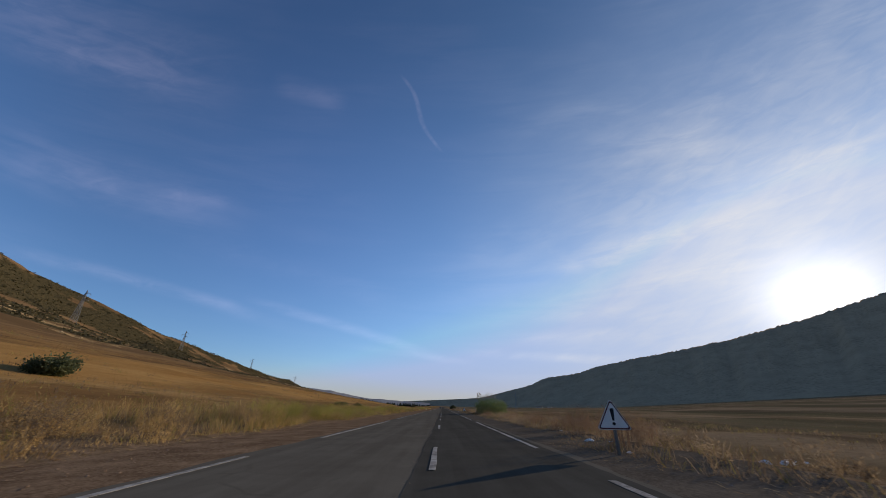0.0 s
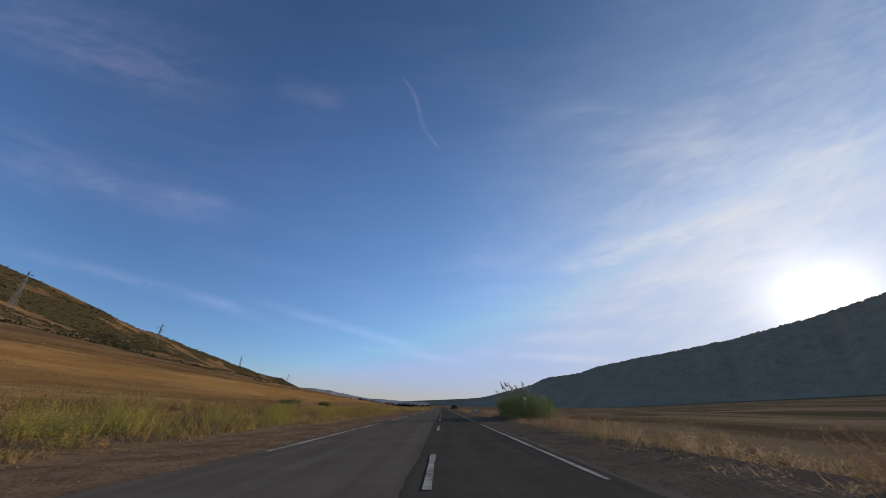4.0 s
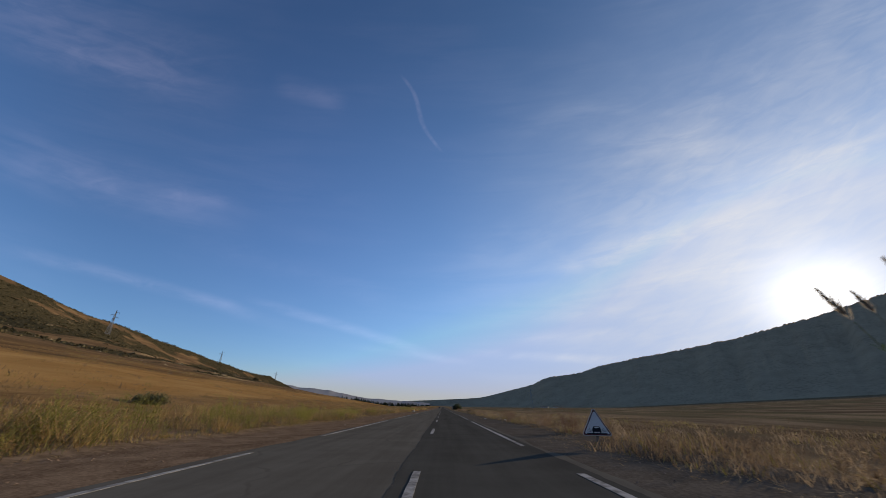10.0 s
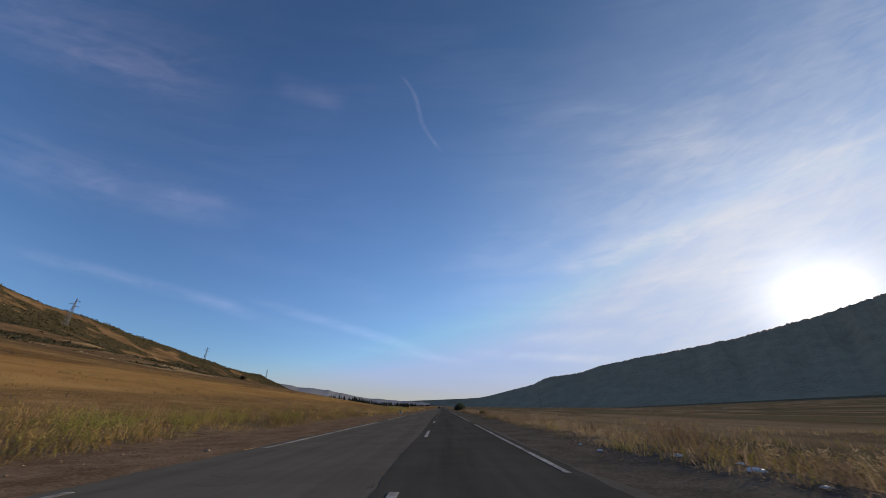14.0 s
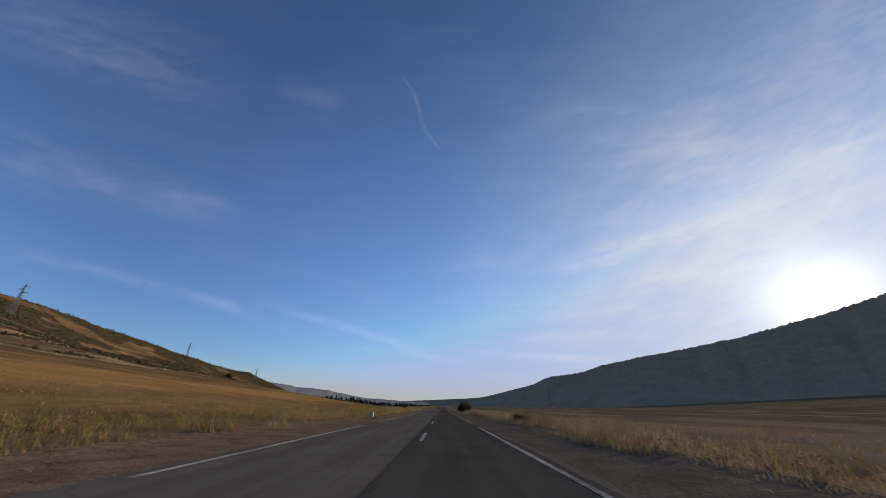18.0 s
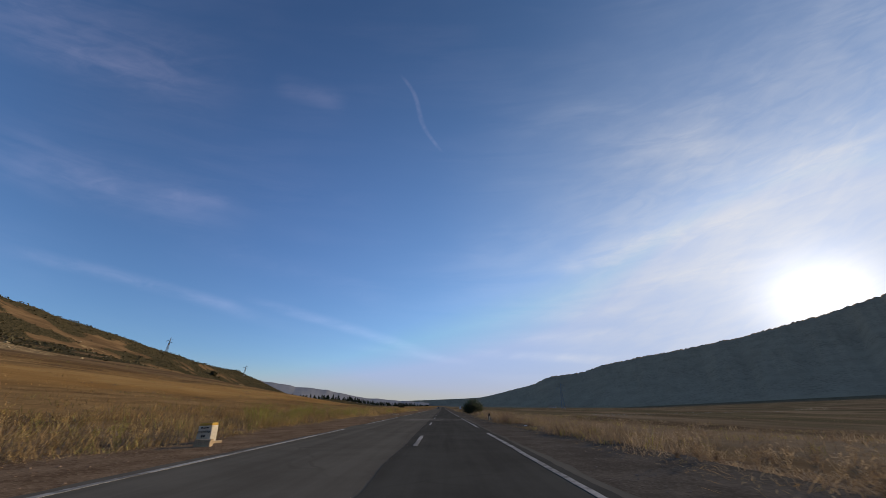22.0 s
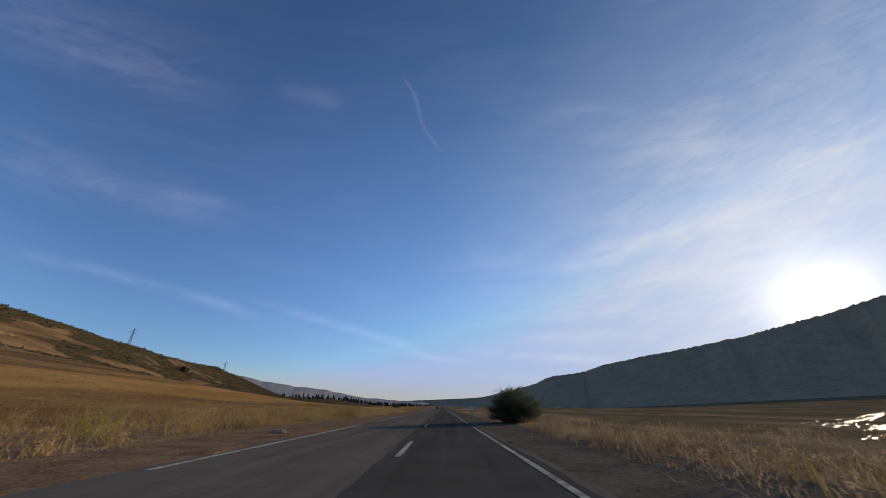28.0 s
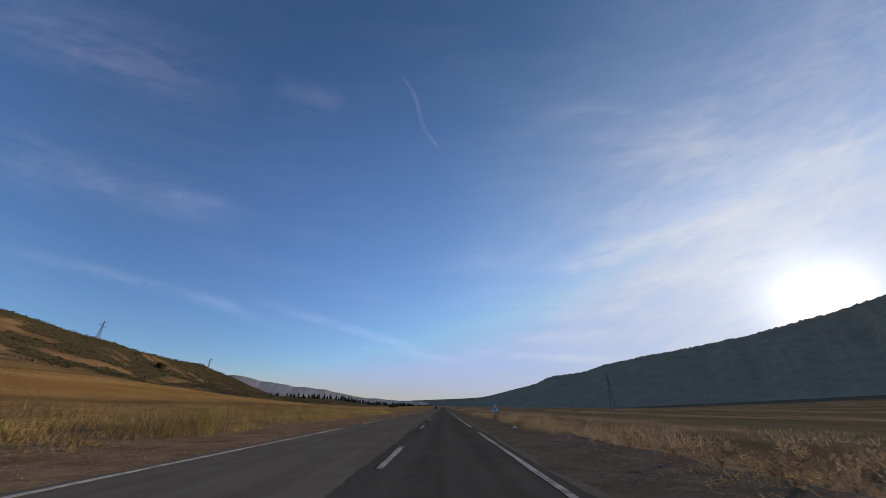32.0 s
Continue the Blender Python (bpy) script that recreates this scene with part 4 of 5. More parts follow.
make_bush(-22.5, 98.0, 2.6, 0.85, OLIVE, "low dark green bush in the verge grass", 0.09)
make_bush(7.0, 154.4, 2.0, 1.0, OLIVE, "small olive bush on the verge", 0.05)


def make_thistle(x, y, wide, tall, mat, label, name="thistle", group="roadside thistles"):
    """A withered thistle: upright stalks that fork, with bristly heads and a few curled leaves."""
    root = thing(name, x, y, float(height(x, y)) - 0.02, label, name, group)
    A, B, W, H = [], [], [], []
    for i in range(int(19 * wide)):
        a, r = rng.uniform(0, 2 * np.pi), math.sqrt(rng.uniform()) * wide * 0.5
        foot = Vector((math.cos(a) * r * 0.7, math.sin(a) * r * 0.7, 0))
        top = Vector((math.cos(a) * r * 1.25, math.sin(a) * r * 1.25, tall * rng.uniform(0.55, 1.05)))
        A.append(foot), B.append(top), W.append(0.018), H.append(top)
        for k in range(7):
            q = foot.lerp(top, rng.uniform(0.3, 0.95))
            g, l = rng.uniform(0, 2 * np.pi), rng.uniform(0.08, 0.26)
            e = q + Vector((math.cos(g) * l * 0.7, math.sin(g) * l * 0.7, l))
            A.append(q), B.append(e), W.append(0.010), H.append(e)
    local(blade_mesh("stalk", np.array(A), np.array(B), np.array(W), mat, 0.05), root)
    H = np.repeat(np.array(H), 4, 0) + rng.normal(0, 0.012, (len(H) * 4, 3))
    m = int(300 * wide)
    a, r = rng.uniform(0, 2 * np.pi, m), np.sqrt(rng.uniform(0, 1, m)) * wide * 0.5
    c = np.stack([np.cos(a) * r, np.sin(a) * r, rng.uniform(0.02, 0.6, m) * tall], -1)
    c = np.concatenate([c, H])
    size = np.concatenate([rng.uniform(0.045, 0.11, m), rng.uniform(0.03, 0.07, len(H))])
    local(leaf_cloud("foliage", c, rng.normal(0, 1, c.shape) + np.array([0, 0, 0.3]), size, size * rng.uniform(0.2, 0.32, len(c)), mat), root)


for tx, ty, tw, th in ((5.7, 11.6, 1.3, 1.15), (6.9, 12.6, 1.2, 0.95), (5.9, 16.0, 1.3, 1.1), (7.2, 17.0, 1.5, 1.0), (6.2, 19.5, 1.1, 0.9), (8.0, 21.5, 1.4, 1.0),
                       (6.0, 24.0, 1.0, 0.8), (7.1, 27.0, 1.2, 0.9), (6.4, 33.0, 1.0, 0.8), (5.9, 46.0, 1.0, 0.9), (6.3, 86.5, 1.0, 1.05), (6.8, 93.0, 1.1, 0.95),
                       (6.0, 99.5, 0.9, 1.0), (7.3, 108.0, 1.1, 1.0), (6.1, 127.0, 0.9, 0.85), (6.6, 146.5, 1.0, 1.0), (7.0, 151.0, 1.2, 1.1), (5.6, 180.5, 0.9, 0.9)):
    make_thistle(tx, ty, tw, th, THISTLE, "withered red-brown thistle among dry roadside weeds")
for k in range(56):
    ty = 23.0 + 100.0 * (k / 55) ** 1.3 + rng.uniform(-1.2, 1.2)
    tx = -9.5 - rng.uniform(0, 3.0)
    make_thistle(tx, ty, rng.uniform(1.0, 2.0), rng.uniform(0.75, 1.45) * (1.0 if ty < 98 else 0.7), LUSH_WEED, "tall bushy yellow-green weed on the grassy verge", "weed", "tall verge weeds")

for tx, ty, tw, th in ((-9.6, 174.5, 1.8, 1.15), (-10.8, 176.5, 2.0, 1.25), (-9.8, 179.0, 1.5, 0.9), (-11.4, 184.6, 1.8, 1.25), (-12.0, 187.2, 2.0, 1.35), (-10.9, 188.4, 1.7, 1.2), (-10.2, 190.6, 1.3, 1.0), (-10.0, 194.2, 1.2, 0.95), (-9.8, 196.5, 1.6, 1.1), (-10.6, 207.0, 1.4, 0.9), (-9.7, 225.5, 1.5, 0.9), (-9.9, 240.0, 1.6, 1.0)):
    make_thistle(tx, ty, tw, th, LUSH_WEED, "bushy yellow-green weed among dry golden grass", "weed", "tall verge weeds")

for k in range(30):
    make_thistle(-9.2 - rng.uniform(0, 4.5), rng.uniform(5.0, 24.0), rng.uniform(0.9, 1.6), rng.uniform(0.7, 1.2), (STRAW, BROWN_WEED, DULL_STRAW)[k % 3], "tall withered straw-brown weed on the grassy verge", "weed", "tall withered weeds")


# ---- signs ----
def rounded_triangle(side, radius, steps=5):
    """Outline of a triangle that stands on its base, with rounded corners, in x and z."""
    tall = side * math.sqrt(3) / 2
    out = []
    inset = radius * 2
    for (cx, cz), start in (((0, tall - inset), 30), ((-side / 2 + radius * math.sqrt(3), radius), 150), ((side / 2 - radius * math.sqrt(3), radius), 270)):
        for k in range(steps + 1):
            a = radians(start + 120 * k / steps)
            out.append((cx + radius * math.cos(a), cz + radius * math.sin(a)))
    return out


def slab(outline, y0, y1):
    """A flat plate: an outline in x and z with a thickness in y."""
    bm = bmesh.new()
    f = bm.faces.new([bm.verts.new((x, y0, z)) for x, z in outline])
    got = bmesh.ops.extrude_face_region(bm, geom=[f])["geom"]
    for v in got:
        if isinstance(v, bmesh.types.BMVert):
            v.co.y = y1
    bmesh.ops.recalc_face_normals(bm, faces=bm.faces)
    return bm


def make_sign(x, y, side, lift, turn, lean, symbol, label):
    root = thing("warning_sign", x, y, float(height(x, y)) - 0.05, label, "road sign", "warning signs")
    root.matrix_basis = pose(x, y, float(height(x, y)) - 0.05, 0, lean, turn)
    post = bmesh.new()
    box(post, (0.08, 0.04, lift + side * 0.55), (0, 0.035, (lift + side * 0.55) / 2), None, 0.006)
    part("post", post, SIGN_BACK, root)
    part("backing", slab([(a, b + lift) for a, b in rounded_triangle(side, 0.045)], -0.010, 0.014), SIGN_RIM, root, "thin pale folded rim")
    plate = part("plate", slab([(a, b + lift + side * 0.018) for a, b in rounded_triangle(side * 0.94, 0.040)], -0.014, -0.008), SIGN_RED, root, "dark red bordered triangular plate")
    part("face", slab([(a, b + lift + side * 0.055) for a, b in rounded_triangle(side * 0.825, 0.03)], -0.018, -0.012), SIGN_WHITE, plate, "dusty white face")
    for z in (lift + side * 0.12, lift + side * 0.42):
        clamp = bmesh.new()
        box(clamp, (0.13, 0.03, 0.035), (0, 0.028, z), None, 0.004)
        part("clamp", clamp, SIGN_BACK, root)
    s = side
    if symbol == "mark":
        part("symbol", slab([(-0.028 * s, lift + 0.25 * s), (0.028 * s, lift + 0.25 * s), (0.058 * s, lift + 0.55 * s), (0.04 * s, lift + 0.585 * s), (-0.04 * s, lift + 0.585 * s), (-0.058 * s, lift + 0.55 * s)], -0.022, -0.016), SIGN_BLACK, plate, "black exclamation stroke")
        dot = [(0.045 * s * math.cos(radians(k * 30)), lift + 0.165 * s + 0.045 * s * math.sin(radians(k * 30))) for k in range(12)]
        part("symbol", slab(dot, -0.022, -0.016), SIGN_BLACK, plate, "black dot")
    elif symbol == "bend":
        arc = [(0.17 * math.cos(radians(k)) - 0.10, 0.17 + 0.22 * math.sin(radians(k))) for k in range(0, 91, 15)]
        inner = [(0.11 * math.cos(radians(k)) - 0.10, 0.17 + 0.16 * math.sin(radians(k))) for k in range(90, -1, -15)]
        part("symbol", slab([(a * s, lift + b * s) for a, b in reversed(arc + inner)], -0.022, -0.016), SIGN_BLACK, plate, "black bend of an arrow")
        part("symbol", slab([(a * s, lift + b * s) for a, b in ((-0.19, 0.36), (-0.09, 0.29), (-0.09, 0.43))], -0.022, -0.016), SIGN_BLACK, plate, "black arrow head")
    else:
        car = [(-0.14, 0.12), (0.14, 0.12), (0.145, 0.20), (0.115, 0.235), (0.095, 0.285), (-0.095, 0.285), (-0.115, 0.235), (-0.145, 0.20)]
        part("symbol", slab([(a * s, lift + b * s) for a, b in car], -0.022, -0.016), SIGN_BLACK, plate, "black car seen from behind")
        part("symbol", slab([(a * s, lift + b * s) for a, b in [(-0.08, 0.235), (0.08, 0.235), (0.068, 0.268), (-0.068, 0.268)]], -0.026, -0.0215), SIGN_WHITE, plate, "white car window")
        for side_x in (-1, 1):
            part("symbol", slab([(side_x * a * s + 0.0, lift + b * s) for a, b in [(0.095, 0.085), (0.13, 0.085), (0.13, 0.12), (0.095, 0.12)]], -0.022, -0.016), SIGN_BLACK, plate, "black wheel")
            for k in range(3):
                z0 = 0.11 + 0.035 * k
                bar = [(0.165, z0), (0.165, z0 + 0.012), (0.30 - 0.035 * k, z0 + 0.045), (0.30 - 0.035 * k, z0 + 0.030)]
                part("symbol", slab([(side_x * a * s, lift + b * s) for a, b in bar], -0.022, -0.016), SIGN_BLACK, plate, "black flying chippings")
        part("symbol", slab([(-0.33 * s, lift + 0.055 * s), (0.33 * s, lift + 0.055 * s), (0.33 * s, lift + 0.085 * s), (-0.33 * s, lift + 0.085 * s)], -0.022, -0.016), SIGN_BLACK, plate, "black road line")
    return root


make_sign(4.55, 9.5, 0.84, 0.60, -9, 0.5, "mark", "triangular warning sign with exclamation mark on a short post")
make_sign(4.95, 80.4, 0.86, 0.37, -8, 0.5, "car", "triangular loose-chippings warning sign on a short post")
make_sign(5.75, 254.0, 0.92, 0.72, -4, 0.0, "bend", "triangular bend warning sign on a steel post")


# ---- milestone ----
def letters(text, size, mat, parent, place_at):
    cu = bpy.data.curves.new("lettering", "FONT")
    cu.body, cu.size, cu.align_x, cu.align_y, cu.extrude = text, size, "CENTER", "CENTER", 0.003
    tmp = bpy.data.objects.new("lettering", cu)
    scene.collection.objects.link(tmp)
    bpy.context.view_layer.update()
    me = bpy.data.meshes.new_from_object(tmp.evaluated_get(bpy.context.evaluated_depsgraph_get()))
    bpy.data.objects.remove(tmp)
    me.materials.clear()
    me.materials.append(mat)
    ob = new("lettering", me)
    ob.parent = parent
    ob.matrix_local = place_at
    return ob


def make_milestone():
    x, y = -7.0, 165.4
    z = float(height(x, y))
    root = thing("milestone", x, y, z, "whitewashed kilometre stone with yellow cap, black lettering, leaning", "milestone")
    root.matrix_basis = pose(x, y, z - 0.03, 0, -3, -8) @ Matrix.Scale(0.78, 4)
    base = bmesh.new()
    box(base, (0.98, 0.62, 0.10), (0.05, 0, 0.06), None, 0.02)
    part("base_slab", base, STONE_RAW, root)
    stone = bmesh.new()
    box(stone, (0.64, 0.36, 0.60), (0, 0, 0.40), None, 0.025)
    for v in stone.verts:
        v.co.x *= 1.06 - 0.13 * v.co.z
        v.co += Vector((0.008 * math.sin(v.co.z * 21), 0.008 * math.cos(v.co.x * 17), 0))
    body = part("stone", stone, STONE_WHITE, root)
    cap = bmesh.new()
    box(cap, (0.605, 0.355, 0.11), (0, 0, 0.745), None, 0.035)
    part("cap", cap, STONE_YELLOW, root, "yellow painted rounded cap")
    face = Matrix.Rotation(radians(90), 4, "X")
    letters("KHENIFRA", 0.125, SIGN_BLACK, body, Matrix.Translation((0, -0.187, 0.46)) @ face)
    for cx, w, h, cz in ((-0.13, 0.10, 0.05, 0.62), (0.0, 0.09, 0.04, 0.61), (0.12, 0.12, 0.05, 0.62), (-0.06, 0.075, 0.09, 0.31), (0.05, 0.075, 0.09, 0.31)):
        bar = bmesh.new()
        box(bar, (w, 0.006, h), (cx, -0.187, cz), None, 0.002)
        part("worn_writing", bar, SIGN_BLACK, body)
    x, y = -6.35, 164.3
    root = thing("stone_block", x, y, float(height(x, y)) - 0.02, "fallen rough stone block with broken end on the verge", "stone", "", 14)
    b = bmesh.new()
    box(b, (0.46, 0.28, 0.22), (0, 0, 0.11), None, 0.02)
    bmesh.ops.subdivide_edges(b, edges=b.edges[:], cuts=2)
    for v in b.verts:
        k = noise.noise(v.co * 4.0)
        v.co += Vector((k * 0.05 if v.co.x > 0.2 else k * 0.01, k * 0.015, k * 0.015))
    part("block", b, STONE_RAW, root)


make_milestone()


def make_post(x, y, tall, label):
    root = thing("marker_post", x, y, float(height(x, y)) - 0.03, label, "marker post", "", 8)
    b = bmesh.new()
    box(b, (0.14, 0.10, tall), (0, 0, tall / 2), None, 0.015)
    post = part("post", b, STONE_WHITE, root)
    c = bmesh.new()
    box(c, (0.16, 0.12, 0.22), (0, 0, tall - 0.06), None, 0.02)
    part("band", c, SIGN_BLACK, root, "dark painted top")
    for sx in (-1, 1):
        e = bmesh.new()
        box(e, (0.022, 0.11, tall - 0.17), (sx * 0.078, 0, (tall - 0.17) / 2), None, 0.004)
        part("edge", e, SIGN_BLACK, root, "dark painted edge")


make_post(5.2, 187.3, 0.54, "small white roadside marker post with dark top")


def make_rock(x, y, size, mat, name, label, category, lift=0.0):
    b = bmesh.new()
    bmesh.ops.create_icosphere(b, subdivisions=2, radius=1.0)
    off = Vector((x, y, 0))
    for v in b.verts:
        v.co *= 1 + 0.35 * noise.noise(v.co * 1.7 + off)
        v.co = Vector((v.co.x * size[0], v.co.y * size[1], max(v.co.z, -0.4) * size[2]))
    me = bpy.data.meshes.new(name)
    b.to_mesh(me)
    b.free()
    me.materials.append(mat)
    ob = new(name, me)
    ob.location = (x, y, float(height(x, y)) + size[2] * 0.3 + lift)
    return tagged(ob, label, category)


make_rock(-6.2, 211.5, (0.2, 0.14, 0.13), STONE_RAW, "rock", "pale rough rock lying at the shoulder's rim", "rock")
make_rock(-6.8, 212.3, (0.3, 0.2, 0.1), STONE_RAW, "rock", "flat rough rock lying in the grass", "rock")
for rx, ry in ((-6.1, 148.0), (-5.6, 107.5), (-5.9, 94.0), (-6.2, 192.0), (-5.5, 126.0)):
    make_rock(rx, ry, (0.08, 0.06, 0.05), STONE_RAW, "rock", "small pale stone on the gravel shoulder", "rock")
for lx, ly, sz in ((5.3, 13.2, 0.16), (5.9, 12.9, 0.08), (5.0, 9.9, 0.09), (7.9, 9.3, 0.14), (8.2, 9.6, 0.10), (8.6, 9.5, 0.16), (9.0, 9.9, 0.18), (9.5, 10.0, 0.08), (7.2, 22.4, 0.18), (6.2, 19.0, 0.08), (6.4, 57.0, 0.07), (6.2, 103.0, 0.07), (6.4, 104.4, 0.16), (7.2, 105.8, 0.10), (6.3, 106.5, 0.13), (4.9, 107.6, 0.08), (5.0, 109.3, 0.06), (5.6, 196.0, 0.09), (5.6, 82.0, 0.06), (6.1, 176.5, 0.10), (6.9, 128.0, 0.09), (5.4, 244.0, 0.14)):
    make_rock(lx, ly, (sz, sz * 0.6, sz * 0.45), LITTER, "plastic_scrap", "crumpled white plastic scrap in the dry weeds", "plastic scrap")


# ---- pylons ----
def make_pylon(x, y, tall, turn, label="slim grey steel lattice power pylon on the hillside"):
    """A lattice mast with three arms that alternate from side to side."""
    root = thing("pylon", x, y, float(height(x, y)) - 0.3, label, "pylon", "power line pylons", turn)
    wide, waist, neck = tall * 0.066, tall * 0.026, tall * 0.66
    half = lambda z: wide * (1 - z / neck) + waist * z / neck if z < neck else waist * (1 - 0.8 * (z - neck) / (tall - neck))
    corner = lambda sx, sy, z: (sx * half(z), sy * half(z), z)
    for sx in (-1, 1):
        for sy in (-1, 1):
            b = bmesh.new()
            beam(b, corner(sx, sy, 0), corner(sx, sy, neck), 0.14)
            beam(b, corner(sx, sy, neck), corner(sx, sy, tall), 0.11)
            part("leg", b, STEEL, root)
    b = bmesh.new()
    levels = [tall * k for k in (0.0, 0.16, 0.30, 0.42, 0.52, 0.60, 0.66, 0.73, 0.80, 0.87, 0.94)]
    for z0, z1 in zip(levels, levels[1:]):
        for sx, sy, tx, ty in ((-1, -1, 1, -1), (1, -1, 1, 1), (1, 1, -1, 1), (-1, 1, -1, -1)):
            beam(b, corner(sx, sy, z0), corner(tx, ty, z1), 0.055)
            beam(b, corner(tx, ty, z0), corner(sx, sy, z1), 0.055)
            beam(b, corner(sx, sy, z1), corner(tx, ty, z1), 0.055)
    part("bracing", b, STEEL, root)
    for z, reach, s in ((tall * 0.70, 2.4, 1), (tall * 0.80, 2.7, -1), (tall * 0.90, 2.1, 1)):
        b = bmesh.new()
        beam(b, (0, 0, z + 0.75), (s * reach, 0, z), 0.11)
        beam(b, (0, -half(z), z), (s * reach, 0, z), 0.11)
        beam(b, (0, half(z), z), (s * reach, 0, z), 0.11)
        arm = part("crossarm", b, STEEL, root)
        b = bmesh.new()
        rod(b, (s * reach, 0, z), (s * reach, 0, z - 1.0), 0.09, 0.07, 6)
        part("insulator", b, STEEL, arm)
    return root


for px, py, tall in ((-192, 172, 17.5), (-227, 297.5, 17.0), (-262, 480, 15.5), (-244, 589, 13.0)):
    make_pylon(px, py, tall, 18)
make_pylon(78.6, 388.5, 16.5, -12, "dark steel lattice power pylon on the flat field")


# ---- far trees and farm ----
def make_cypress(tall, wide, seed):
    r = np.random.default_rng(seed)
    root = thing("cypress", 0, 0, 0, "slim dark cypress in a distant windbreak row", "tree", "windbreak trees")
    b = bmesh.new()
    rod(b, (0, 0, 0), (0, 0, tall * 0.9), 0.22, 0.04, 5)
    part("trunk", b, BARK, root)
    m = 260
    t = r.uniform(0.06, 1.0, m)
    rad = wide * np.minimum(1.0, t * 5) * (1 - t) ** 0.65 * r.uniform(0.3, 1.0, m)
    a = r.uniform(0, 2 * np.pi, m)
    c = np.stack([np.cos(a) * rad, np.sin(a) * rad, t * tall], -1)
    d = np.stack([np.cos(a) * 0.4, np.sin(a) * 0.4, np.full(m, 1.0)], -1) + r.normal(0, 0.3, (m, 3))
    local(leaf_cloud("crown", c, d, r.uniform(1.0, 2.0, m), r.uniform(0.5, 1.0, m), CYPRESS_LEAF), root)
    return root


kinds = [make_cypress(9.5, 2.0, 1), make_cypress(6.5, 2.8, 2), make_cypress(12, 2.1, 3), make_cypress(5.5, 4.4, 4)]
spots = []
for k in range(230):
    w = k / 229
    px = -390 + 270 * w ** 0.8 + rng.normal(0, 9)
    py = 830 + 900 * w + rng.normal(0, 12)
    spots.append((px, py, int(rng.integers(0, 4)), rng.uniform(0.7, 1.15)))
for k in range(40):
    spots.append((rng.uniform(-190, -70), rng.uniform(1500, 2300), 1 + 2 * int(rng.integers(0, 2)), rng.uniform(0.6, 0.9)))
used = set()
for px, py, k, s in spots:
    at = pose(px, py, float(height(px, py)) - 0.2, 0, 0, rng.uniform(0, 360))
    if k not in used:
        used.add(k)
        kinds[k].matrix_basis = at
    else:
        copy_thing(kinds[k], at)


def make_house(x, y, size, turn, label):
    root = thing("farmhouse", x, y, float(height(x, y)) - 0.2, label, "house", "distant farm buildings", turn)
    w, d, h = size
    b = bmesh.new()
    box(b, (w, d, h), (0, 0, h / 2), None, 0.05)
    part("wall", b, RENDERED_WALL, root)
    b = bmesh.new()
    box(b, (w + 0.5, d + 0.5, 0.35), (0, 0, h + 0.17), None, 0.05)
    part("roof", b, ROOF_TILE, root)
    for k in range(3):
        b = bmesh.new()
        box(b, (w * 0.12, 0.12, h * 0.35), (w * (k - 1) * 0.3, -d / 2 - 0.02, h * 0.55), None, 0.01)
        part("window", b, SIGN_BLACK, root)


make_house(-352, 905, (16, 9, 4.5), 20, "low pale farmhouse among distant trees")
make_house(-330, 960, (11, 8, 4.0), 15, "small pale farm building among distant trees")
make_house(-196, 1390, (18, 10, 5.0), 10, "pale farm building beside a far windbreak")
make_house(330, 1250, (22, 9, 4.5), -20, "long pale farm shed at the mountain's foot")
make_house(372, 1275, (14, 9, 4.0), -20, "pale farm shed at the mountain's foot")


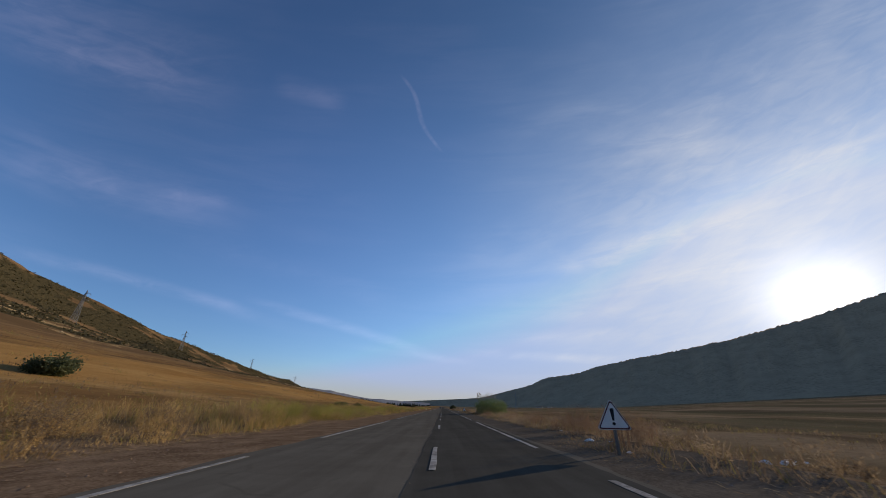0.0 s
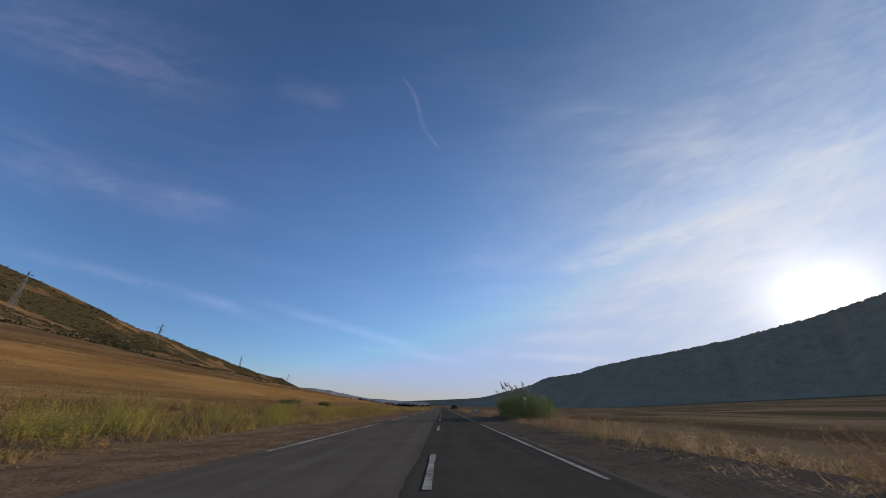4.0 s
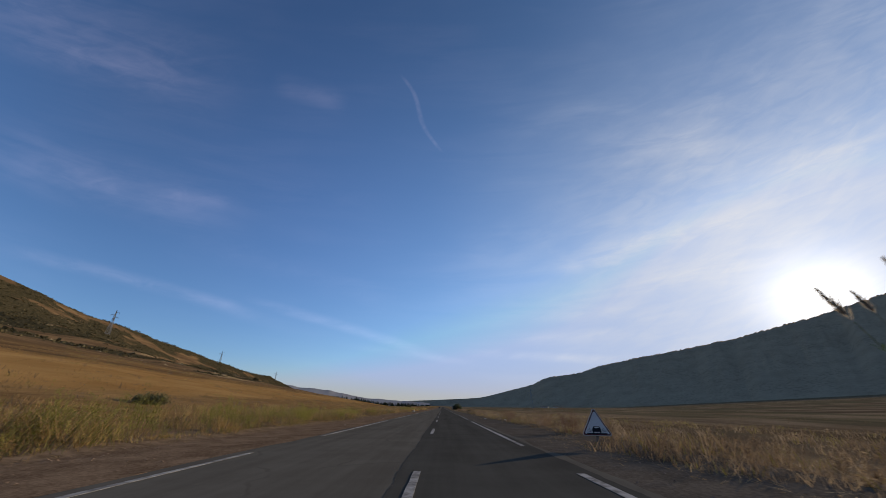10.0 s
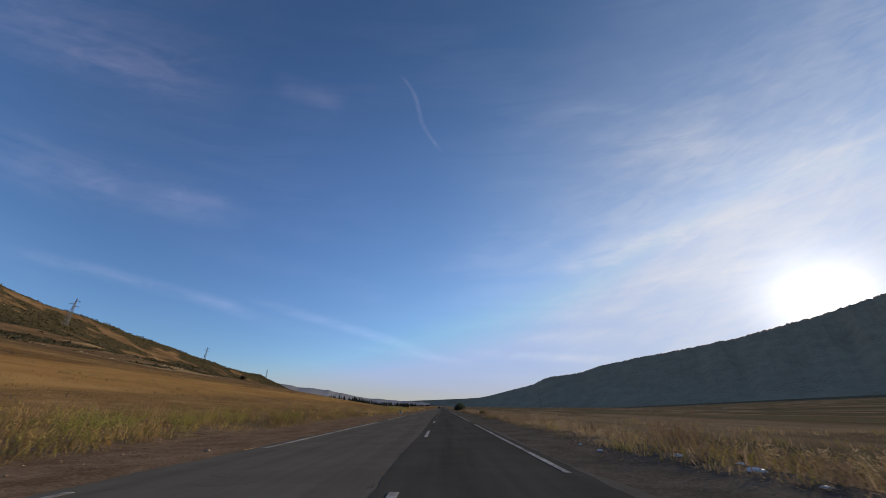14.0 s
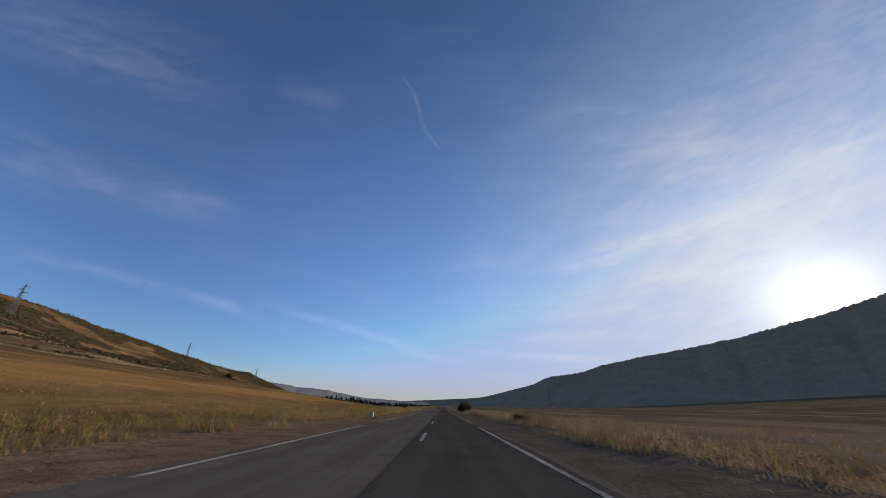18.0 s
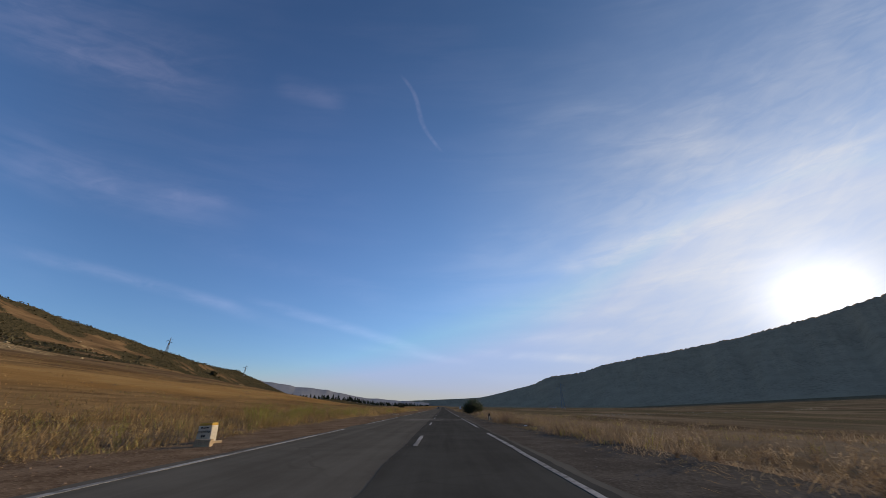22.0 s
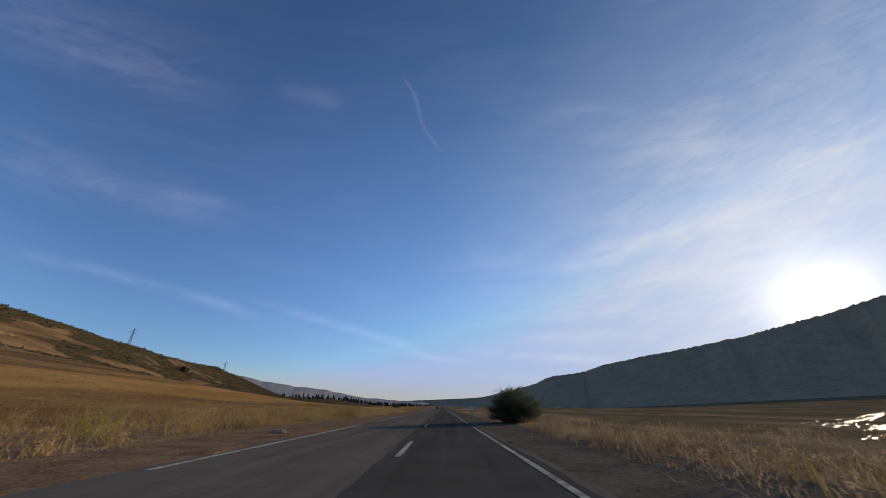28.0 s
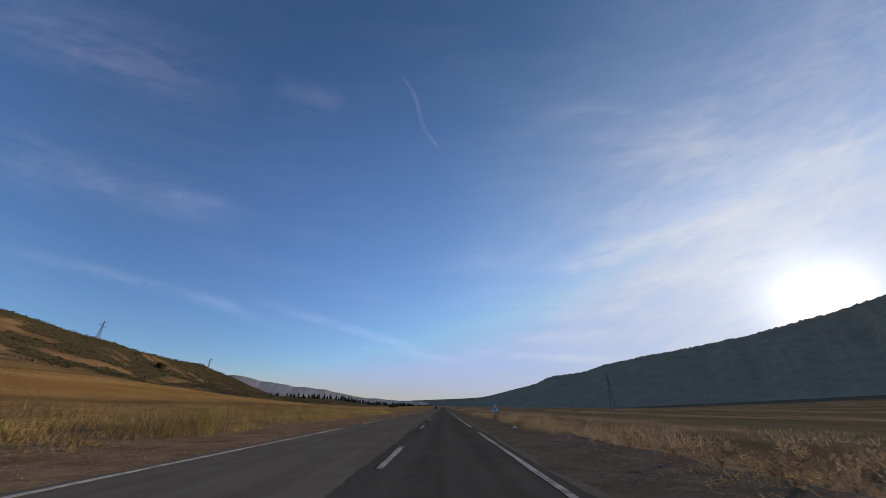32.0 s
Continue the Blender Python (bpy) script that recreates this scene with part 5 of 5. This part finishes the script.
# ---- a car far ahead ----
def make_car(x, y):
    root = thing("car", x, y, float(far_rise(x, y)) + 0.03, "dark car far ahead on the oncoming lane", "car")
    b = bmesh.new()
    box(b, (1.72, 4.1, 0.62), (0, 0, 0.58), None, 0.12)
    part("body", b, CAR_PAINT, root)
    b = bmesh.new()
    box(b, (1.46, 2.1, 0.56), (0, 0.25, 1.14), None, 0.1)
    for v in b.verts:
        if v.co.z > 1.1:
            v.co.x *= 0.86
            v.co.y = 0.25 + (v.co.y - 0.25) * 0.72
    part("cabin", b, CAR_PAINT, root)
    b = bmesh.new()
    box(b, (1.22, 0.03, 0.36), (0, -0.70, 1.14), Matrix.Rotation(radians(-28), 4, "X"), 0.01)
    part("windscreen", b, CAR_GLASS, root)
    for s in (-1, 1):
        b = bmesh.new()
        box(b, (0.34, 0.05, 0.16), (s * 0.62, -2.04, 0.70), None, 0.02)
        part("headlight", b, SIGN_WHITE, root)
        for wy in (-1.25, 1.25):
            b = bmesh.new()
            bmesh.ops.create_cone(b, cap_ends=True, segments=16, radius1=0.31, radius2=0.31, depth=0.2,
                                  matrix=Matrix.Translation((s * 0.76, wy, 0.31)) @ Matrix.Rotation(radians(90), 4, "Y"))
            part("wheel", b, SIGN_BLACK, root)


make_car(-2.3, 425)


# ---- wet furrows ----
def make_furrow(px, py, length, width, seed, slant):
    """A thin sheet of standing water with a wavering rim."""
    t = np.linspace(-1, 1, 26)
    prof = np.sqrt(1 - t ** 2) * (0.55 + 0.45 * relief(t * 9, t * 0, 1.0, seed)) * width
    drift = relief(t * 3, t * 0, 1.0, seed + 20) * 0.5
    X = np.repeat((px + t * length)[:, None], 2, 1)
    Y = np.stack([py + drift - prof + t * length * slant, py + drift + prof + t * length * slant], 1)
    Z = height(X, Y).max(1, keepdims=True).repeat(2, 1) + 0.07
    i = np.arange(25) * 2
    tagged(sheet("water", np.stack([X, Y, Z], -1).reshape(-1, 3), np.stack([i, i + 2, i + 3, i + 1], -1), WATER), "shallow water glinting in a field furrow", "water", "wet furrows", "structure")


for k in range(110):
    px = 30 + 170 * rng.uniform(0, 1) ** 1.5
    py = 222 + 0.74 * (px - 33) + rng.normal(0, 4.5)
    make_furrow(px, py, rng.uniform(0.8, 3.2) * (1 + px / 90), rng.uniform(0.03, 0.10) * (1 + px / 130), 90 + k, 0.74)
for k in range(26):
    px = rng.uniform(19, 30)
    make_furrow(px, 203 + 1.1 * (px - 20) + rng.normal(0, 4.0), rng.uniform(0.5, 1.6), rng.uniform(0.025, 0.06), 190 + k, 0.5)
